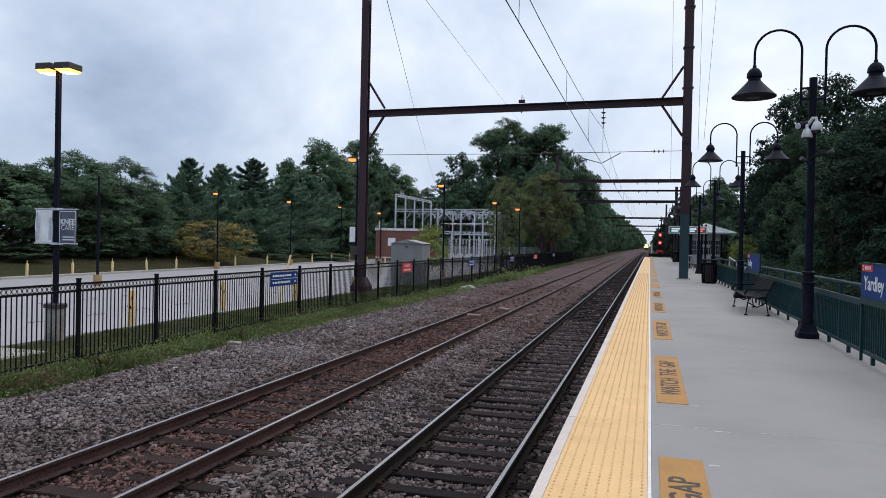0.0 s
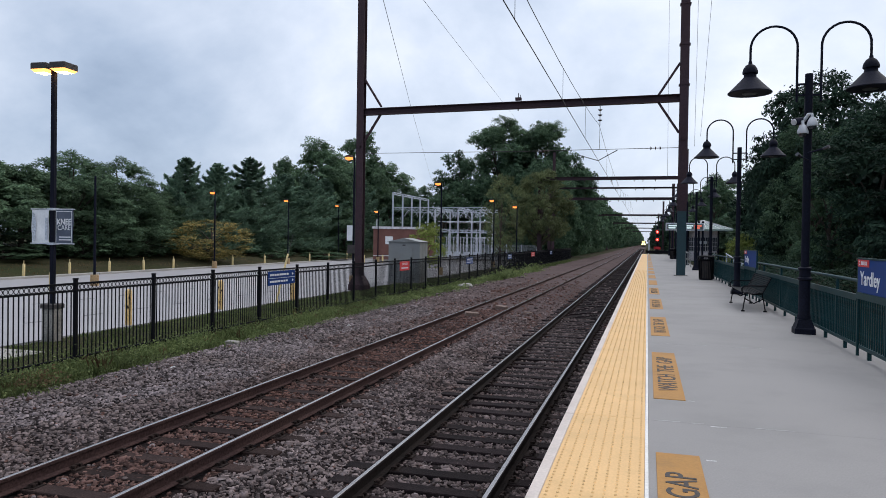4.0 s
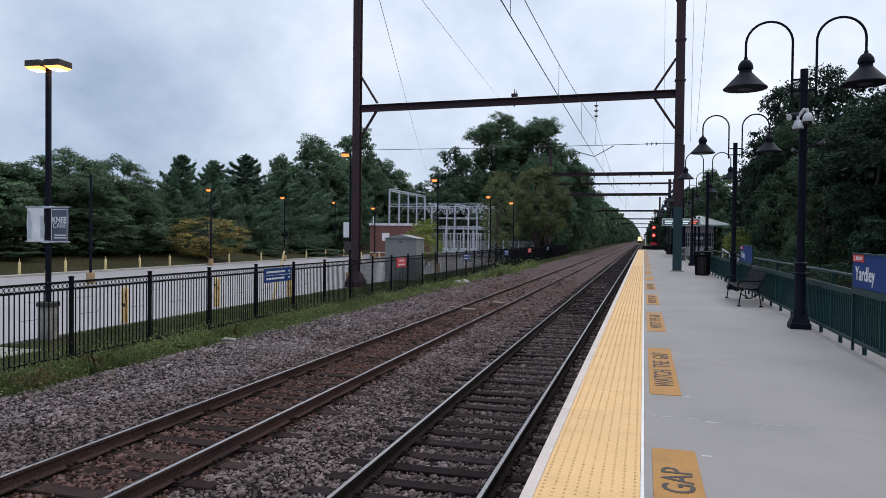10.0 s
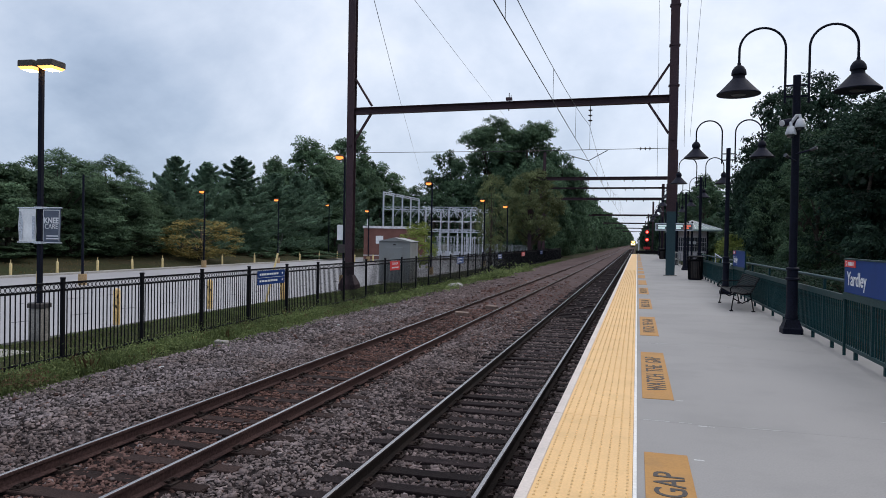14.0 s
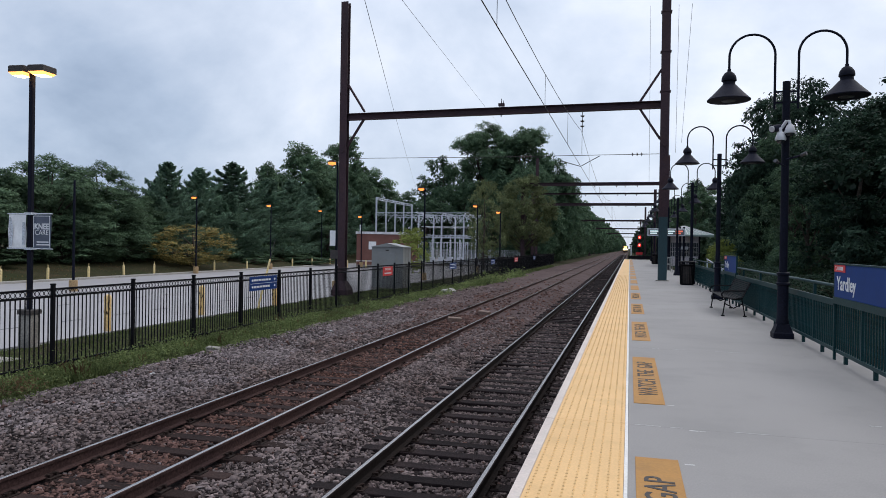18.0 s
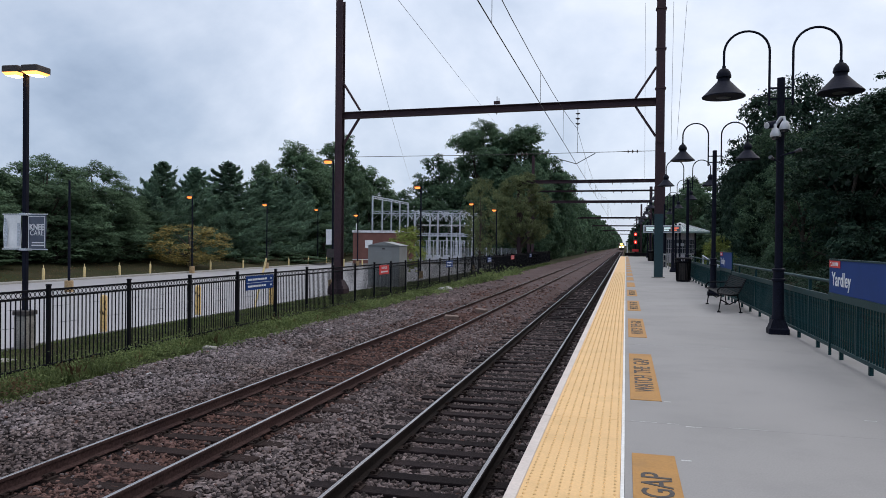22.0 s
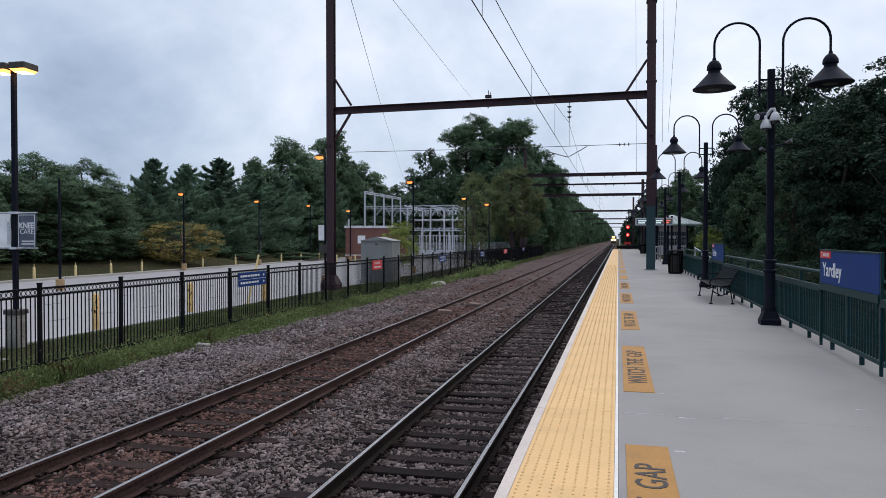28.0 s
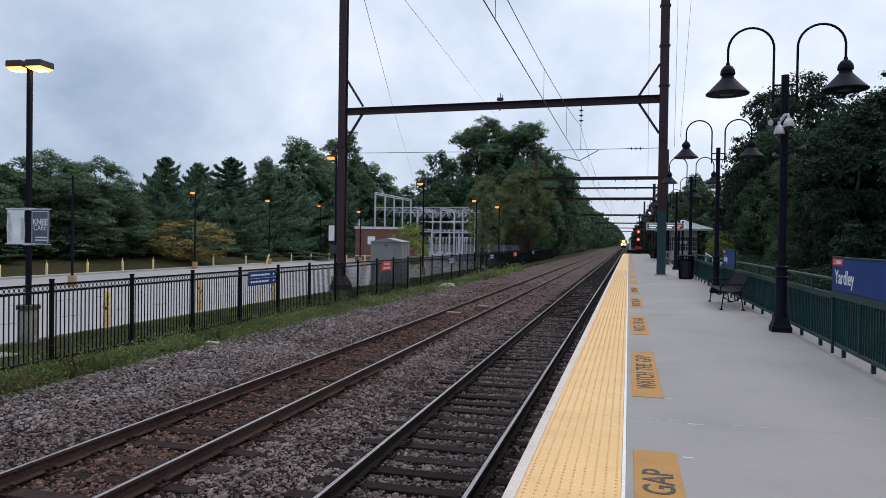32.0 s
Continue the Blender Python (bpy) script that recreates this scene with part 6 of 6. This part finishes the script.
def make_tree(seed, kind, leaves, leaf, material, label, low=0.05, inner=800, corners=3, W=8.0):
    """A tree 10 m high and W wide (scaled when placed): trunk, limbs and a crown of leafy boughs."""
    rng = np.random.default_rng(seed)
    t = thing("tree", pose(0, -500, -60), label, "tree")
    H = 10.0
    tr = Shape()
    pts = [(0.1 * math.sin(i * 1.3 + seed), 0.1 * math.cos(i * 1.7 + seed), H * (0.93 if kind == "cone" else 0.8) * i / 6) for i in range(7)]
    for i in range(6):
        tr.tube(pts[i], pts[i + 1], 0.22 * (1 - i / 7), 0.22 * (1 - (i + 1) / 7), 8, False)
    up = np.array([0, 0, 1.0])
    if kind == "cone":
        # whorls of boughs, each a feathered plume that rises at its tip
        P, N, A, core = [], [], [], []
        levels = 15
        per = leaves // (levels * 6)
        for q in range(levels):
            z = low + 0.04 + (0.955 - low) * (q / (levels - 1)) ** 0.92
            for j in range(6):
                a = q * 0.9 + j * 1.047 + rng.normal(0, 0.2)
                L = (W * 0.52 * (1 - z) ** 0.70 + 0.14) * rng.uniform(0.5, 1.2)
                rise = 0.16 + 0.50 * z + rng.normal(0, 0.08)
                out = np.array([math.cos(a), math.sin(a), 0])
                side = np.array([-math.sin(a), math.cos(a), 0])
                f = rng.uniform(0.06, 1, per) ** 0.62
                w = 0.30 * L * (1.08 - f) * rng.normal(0, 0.6, per)
                h = rng.normal(0, 0.07 + 0.03 * L, per)
                P.append(out * (L * f)[:, None] + side * w[:, None] + up * (H * z + rise * L * f * f - 0.10 * L * f + h)[:, None])
                A.append(out * 0.9 + side * np.sign(w)[:, None] * 0.55 + up * 0.75)
                N.append(np.tile(up * 0.8 + out * 0.35, (per, 1)))
                for g in (0.15, 0.35, 0.55):
                    core.append(out * L * g + up * (H * z + rise * L * g * g - 0.1 * L * g))
                if q < levels - 3:
                    tr.tube((0, 0, H * z), tuple(out * L * 0.7 + up * (H * z + rise * L * 0.49 - 0.07 * L)), 0.05, 0.012, 4, False)
        Q = leaf_cloud(np.concatenate(P), np.concatenate(N), leaf, rng, 0.27, 0.5, np.concatenate(A) + rng.normal(0, 0.35, (len(P) * per, 3)), corners)
        core = np.array(core)
        Pi = core[rng.integers(0, len(core), inner)] + rng.normal(0, 0.12, (inner, 3))
        Qi = leaf_cloud(Pi, np.tile(up, (inner, 1)), 0.34, rng, 0.5, 0.6, None, corners)
    else:
        C, r = lobes_of(rng, kind, seed, H, W, low)
        mid = np.array([0, 0, H * 0.42])
        for c in C[::2]:
            root = Vector((0, 0, max(H * 0.16, c[2] * 0.55)))
            tr.tube(root, root.lerp(Vector(c), 0.8), 0.075, 0.02, 5, False)
        # sprays of leaves over the outer and upper side of every bough
        per = 15
        away = (C - mid) / (np.linalg.norm(C - mid, axis=1, keepdims=True) + 1e-9)
        u = unit(rng, len(C) * per).reshape(len(C), per, 3)
        u = u + away[:, None] * 0.55 + up * 0.35
        u /= np.linalg.norm(u, axis=2, keepdims=True)
        S = C[:, None] + u * (r[:, None, None] * rng.uniform(0.55, 1.08, (len(C), per, 1))) * np.array([1, 1, 0.85])
        rs = r[:, None] * rng.uniform(0.20, 0.42, (len(C), per))
        S, rs = S.reshape(-1, 3), rs.ravel()
        wgt = rs ** 2
        i = rng.choice(len(S), leaves, p=wgt / wgt.sum())
        off = unit(rng, leaves)
        off[:, 2] = np.where(off[:, 2] < -0.4, -off[:, 2] * 0.6, off[:, 2])
        off *= (rng.uniform(0.15, 1.0, leaves) ** 0.45 * (1 + 0.10 * rng.normal(0, 1, leaves)))[:, None]
        P = S[i] + off * rs[i][:, None] * np.array([1.1, 1.1, 0.9])
        N = off * 0.8 + up * 0.40 + away[i // per] * 0.4
        Q = leaf_cloud(P, N, leaf, rng, 0.55, 0.45, None, corners)
        # older leaves in the heart of every bough
        j = rng.integers(0, len(C), inner)
        Pi = C[j] + unit(rng, inner) * (r[j] * rng.uniform(0.1, 0.58, inner))[:, None]
        Qi = leaf_cloud(Pi, Pi - mid, min(0.30, 2.1 * leaf), rng, 0.7, 0.42, None, corners)
    part("trunk", tr, M_BARK, t, "grey brown trunk and limbs")
    part("crown", soup("crown", np.concatenate([Q, Qi]), corners, material), material, t, "leafy crown")
    return t


PROTO = {
    "round": [make_tree(1, "round", 24000, 0.105, M_LEAF[0], "broad deciduous tree in full dark green leaf", 0.05, 1800),
              make_tree(2, "round", 24000, 0.105, M_LEAF[0], "broad deciduous tree in full deep green leaf", 0.05, 1800),
              make_tree(3, "tall", 24000, 0.105, M_LEAF[0], "broad deciduous tree with a lumpy green crown", 0.05, 1800)],
    "fine": [make_tree(27, "dense", 46000, 0.070, M_LEAF[0], "broad spreading tree with fine green leaves", 0.0, 5000)],
    "tall": [make_tree(4, "tall", 22000, 0.105, M_LEAF[0], "tall deciduous tree with an uneven crown", 0.05, 1800),
             make_tree(5, "tall", 22000, 0.105, M_LEAF[6], "tall dark deciduous tree with an uneven crown", 0.05, 1800)],
    "cone": [make_tree(6, "cone", 26000, 0.155, M_LEAF[2], "dark green pine with plumed boughs", 0.02, 1200),
             make_tree(7, "cone", 26000, 0.155, M_LEAF[2], "dark blue green pine with plumed boughs", 0.02, 1200),
             make_tree(28, "cone", 26000, 0.155, M_LEAF[2], "dark green pine with upswept boughs", 0.02, 1200)],
    "willow": [make_tree(8, "dense", 52000, 0.068, M_LEAF[3], "dense grey green rounded tree beside the fence", 0.22, 3000)],
    "young": [make_tree(9, "open", 12000, 0.085, M_LEAF[3], "young thin tree with sparse foliage", 0.12, 60)],
    "autumn": [make_tree(10, "dense", 12000, 0.10, M_LEAF[4], "low spreading tree turning yellow and orange", 0.06, 300)],
    "lime": [make_tree(15, "round", 7000, 0.14, M_LEAF[5], "young yellow green shrub by the cabinet", 0.02, 300)],
    "near": [make_tree(11, "round", 26000, 0.085, M_LEAF[1], "large leafy tree in painted deep shade behind the platform railing", 0.0, 1800, 4),
             make_tree(12, "tall", 26000, 0.085, M_LEAF[1], "tall leafy tree in painted deep shade behind the platform railing", 0.0, 1800, 4),
             make_tree(13, "round", 26000, 0.085, M_LEAF[1], "large leafy tree with shade-darkened leaves behind the platform railing", 0.0, 1800, 4)],
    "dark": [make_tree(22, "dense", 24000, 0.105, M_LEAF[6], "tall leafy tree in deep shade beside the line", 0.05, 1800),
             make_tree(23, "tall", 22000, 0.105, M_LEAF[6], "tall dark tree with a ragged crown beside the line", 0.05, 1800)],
    "head": [make_tree(31, "round", 34000, 0.050, M_LEAF[0], "very tall tree with separate leafy heads above the switchyard", 0.34, 3600, 3, 4.6),
             make_tree(32, "round", 34000, 0.050, M_LEAF[0], "very tall open tree with a knotted crown above the switchyard", 0.34, 3600, 3, 4.6)],
    "near_light": [make_tree(26, "tall", 26000, 0.075, M_LEAF[6], "leafy green tree behind the platform railing", 0.0, 1800, 4)],
    "distant": [make_tree(24, "dense", 800, 0.60, M_LEAF[6], "far leafy tree beside the line", 0.0, 250),
                make_tree(25, "tall", 800, 0.60, M_LEAF[1], "far dark leafy tree beside the line", 0.0, 250)],
    "far": [make_tree(16, "dense", 4500, 0.24, M_LEAF[6], "distant leafy tree beside the line", 0.0, 600),
            make_tree(17, "tall", 4500, 0.24, M_LEAF[1], "distant dark leafy tree beside the line", 0.0, 600)],
    "shrub": [make_tree(14, "dense", 3400, 0.24, M_LEAF[0], "rounded green shrub with dense leaves", 0.0, 300)],
    "under": [make_tree(21, "dense", 9000, 0.075, M_LEAF[1], "tangled green undergrowth in painted deep shade behind the railing", 0.0, 400)],
    "back": [make_tree(18, "round", 8000, 0.17, M_LEAF[6], "green tree at the back of the wood", 0.0, 800),
             make_tree(19, "tall", 8000, 0.17, M_LEAF[1], "dark tree at the back of the wood", 0.0, 800),
             make_tree(20, "cone", 8000, 0.28, M_LEAF[2], "dark pine at the back of the wood", 0.0, 500)],
}
COUNT = {}


def tree(kind, x, y, top, width, group, z=None):
    """Place a tree whose crown reaches the height top above the platform level."""
    z = ground_z(x) if z is None else z
    i = COUNT.get(kind, 0)
    COUNT[kind] = i + 1
    src = PROTO[kind][i % len(PROTO[kind])]
    h = (top - z) / 9.45
    w = width / (0.9 * (4.6 if kind == "head" else 8.0))
    m = pose(x, y, z - 0.05, 0, 0, (i * 137.5) % 360) @ Matrix.Diagonal((w, w, h, 1))
    t = copy_thing(src, m)
    t["group"] = group
    return t


# far side of the parking lot
for kind, x, y, top, w in (("back", -46, 36, 6.2, 7), ("round", -46, 38.5, 6.6, 8.0), ("round", -46.5, 42.6, 7.0, 7.5), ("fine", -46, 47.2, 8.4, 9.0), ("fine", -46.0, 52.3, 8.5, 8.0), ("fine", -44.6, 50.0, 6.6, 8.5),
                           ("cone", -46, 62.0, 8.9, 8.5), ("cone", -46, 67.6, 8.9, 9.0), ("cone", -46.5, 75.0, 10.2, 12.5), ("cone", -49, 71.5, 8.6, 9.0), ("cone", -49, 64.5, 7.6, 8.0), ("round", -46.5, 59.5, 5.4, 6), ("cone", -44.5, 71.5, 6.6, 8), ("cone", -45, 81.0, 9.0, 10.5),
                           ("tall", -48, 85.5, 11.9, 5), ("cone", -45.5, 88.5, 9.6, 10), ("round", -49, 98.5, 15.6, 11), ("cone", -46, 94.5, 9.5, 10), ("round", -50, 107.5, 14.8, 10), ("round", -49.5, 116.5, 18.9, 11), ("round", -50, 133, 15.5, 11),
                           ("round", -50, 114, 11.2, 10), ("round", -44, 116, 9.5, 9), ("cone", -44, 103, 10.5, 10), ("round", -43, 95, 5.5, 7), ("round", -54, 126, 16, 10)):
    tree(kind, x, y, top, w, "trees beyond the lot")
SKY_Y = (30, 41, 44, 51, 56, 60, 66, 75, 84, 92, 100, 108, 122, 140)
SKY_Z = (5.6, 6.2, 6.4, 7.6, 5.6, 5.0, 6.6, 8.0, 8.8, 9.2, 10.5, 14.0, 14.5, 12.0)
for k in range(22):
    yy = 32 + 5.0 * k
    tree("back", -51.5 - (k % 2) * 3.0, yy, float(np.interp(yy * 46 / 52, SKY_Y, SKY_Z)) * 0.98 + 0.5, 8.5, "trees beyond the lot")
for k in range(20):
    tree("shrub", -44.2 - (k % 2), 32 + 3.6 * k, 1.4 + 0.8 * math.sin(k * 2.3), 5.0, "undergrowth beyond the lot")
tree("shrub", -38.6, 79.6, -0.1, 5.5, "low shrubs by the kerb")
tree("autumn", -40.2, 58.2, 3.2, 7.4, "yellowing trees by the kerb")
for k in range(9):
    tree("shrub", -40.5 - (k % 3), 70 + 3.0 * k, -0.1 + 0.5 * math.sin(k * 1.7), 3.2, "low shrubs by the kerb")
# behind the switchyard
for kind, x, y, top, w in (("dark", -39.4, 126, 12.2, 10), ("dark", -34.0, 127, 17.9, 9), ("dark", -29.5, 122, 15.0, 9), ("head", -25.6, 125, 24.0, 11.0), ("head", -19.6, 126, 23.9, 10.5), ("dark", -24.5, 127, 18.0, 10), ("dark", -17.0, 122, 16.5, 11), ("dark", -20.5, 127, 20.0, 9), ("dark", -14.0, 127, 18.8, 8), ("dark", -22.5, 124, 18.6, 12), ("dark", -12.9, 125, 17.2, 9),
                           ("dark", -28, 119, 11, 10), ("dark", -21, 118, 12, 10), ("dark", -35, 119, 10, 9), ("dark", -15, 117, 11, 8), ("dark", -43, 124, 9.5, 10)):
    tree(kind, x, y, top, w, "trees behind the switchyard")
tree("willow", -12.75, 87.4, 10.2, 7.0, "trees by the fence end")
tree("young", -16.2, 79, 8.6, 5.0, "trees by the fence end")
tree("lime", -18.4, 57.5, 3.1, 3.1, "trees by the fence end")
# both sides of the line beyond the station
y = 112
k = 0
while y < 1500:
    near = y < 150
    tree("dark" if near else "far" if y < 330 else "distant", -16.3 + 1.2 * math.sin(k * 1.9) + min(4.5, 0.012 * max(0, y - 200)), y + 6, 15.2 + 2.0 * math.sin(k * 1.3), 9.5, "woods along the line")
    tree(("tall", "round")[k % 2] if near else "far" if y < 330 else "distant", 9.6 + 1.0 * math.sin(k * 2.3) - min(3.0, 0.02 * max(0, y - 130)), y, 10.2 + 1.4 * math.sin(k * 1.7), 9.0, "woods along the line")
    y += 7 + 0.04 * (y - 100)
    k += 1
for k in range(14):
    tree("shrub", -14.2 + 0.6 * math.sin(k * 2.2), 116 + 7 * k, 1.2 + 0.8 * math.sin(k * 1.4), 4.5, "scrub along the line")
for k in range(8):
    tree("shrub", 7.6 + 0.8 * math.sin(k * 2.6), 62 + 5 * k, 2.4 + 0.7 * math.sin(k * 1.9), 4.2, "scrub along the line")
    tree("back", 13.5 + math.sin(k * 1.5), 68 + 6 * k, 8.5 + 1.2 * math.sin(k * 2.4), 8.5, "woods along the line")
for x, y, top, w in ((6.3, 51, 1.9, 2.2), (6.9, 57, 2.4, 2.6), (6.2, 46, 1.5, 3.0)):
    tree("lime" if y > 50 else "under", x, y, top, w, "bright scrub behind the shelter stairs")
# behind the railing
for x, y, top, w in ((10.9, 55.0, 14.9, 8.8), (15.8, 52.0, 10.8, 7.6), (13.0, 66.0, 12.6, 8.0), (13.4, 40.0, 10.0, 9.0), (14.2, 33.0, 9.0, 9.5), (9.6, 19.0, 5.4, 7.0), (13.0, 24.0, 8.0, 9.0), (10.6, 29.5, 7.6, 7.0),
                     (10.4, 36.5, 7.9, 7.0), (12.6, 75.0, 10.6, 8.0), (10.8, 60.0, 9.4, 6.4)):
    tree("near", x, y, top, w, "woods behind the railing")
for x, y, top, w in ((9.6, 42.5, 6.4, 5.4), (10.2, 50.0, 9.0, 6.2)):
    tree("near_light", x, y, top, w, "woods behind the railing")
for x, y, top, w in ((12.5, 13.0, 8.0, 9), (9.5, 10.0, 6.2, 7), (12, 4, 7, 9), (14, 83, 10.5, 9)):
    tree("back", x, y, top, w, "woods behind the railing")
for x, y, top, w in ((18, 14, 10, 11), (18.5, 24, 11.5, 11), (19, 34, 11.5, 11), (19, 44, 12, 11), (18, 54, 11.5, 11), (18, 66, 11, 11)):
    tree("back", x, y, top, w, "woods behind the railing")
for k in range(13):
    tree("under", 5.7 + 0.7 * math.sin(k * 2.2), 11 + 3.0 * k, 0.75 + 0.4 * math.sin(k * 1.7), 3.6, "undergrowth behind the railing")
for kind in PROTO:
    for t in PROTO[kind]:
        for o in list(t.children_recursive):
            bpy.data.objects.remove(o)
        bpy.data.objects.remove(t)


# ---- train ----
def build_train():
    tr = thing("train", pose(-2.364, 495, -1.214), "approaching passenger train with blazing headlights", "train")
    for c in range(4):
        y = c * 26.0
        body = part("car_body", Shape().box(-1.52, 1.52, y, y + 25.2, 1.0, 3.9, 0.12), M_TRAIN, tr)
        part("roof", Shape().box(-1.3, 1.3, y + 0.2, y + 25.0, 3.9, 4.15, 0.1), M_TRAIN, body)
        part("underframe", Shape().box(-1.3, 1.3, y + 0.6, y + 24.6, 0.35, 1.0), M_INK, body)
    for x in (-1.2, 0.25):
        part("windscreen", Shape().box(x, x + 0.95, -0.012, 0.002, 2.5, 3.3), M_GLASS_D, tr)
    part("door", Shape().box(-0.2, 0.2, -0.02, 0.002, 1.1, 3.3), M_GALV, tr)
    for x in (-0.30, 0.30):
        part("headlight", Shape().tube((x, -0.10, 3.25), (x, -0.02, 3.25), 0.52, n=16), G_HEAD, tr, "blazing warm headlight")
    for x in (-0.8, 0.8):
        part("ditch_light", Shape().tube((x, -0.10, 1.9), (x, -0.02, 1.9), 0.30, n=14), G_DITCH, tr, "blazing warm ditch light")
    return tr


train = build_train()


def motions():
    walk(train, [(t, pose(-2.364, y, -1.214)) for t, y in ((0.0, 500), (8.0, 478), (16.0, 450), (24.0, 412), (32.0, 365))])


motions()
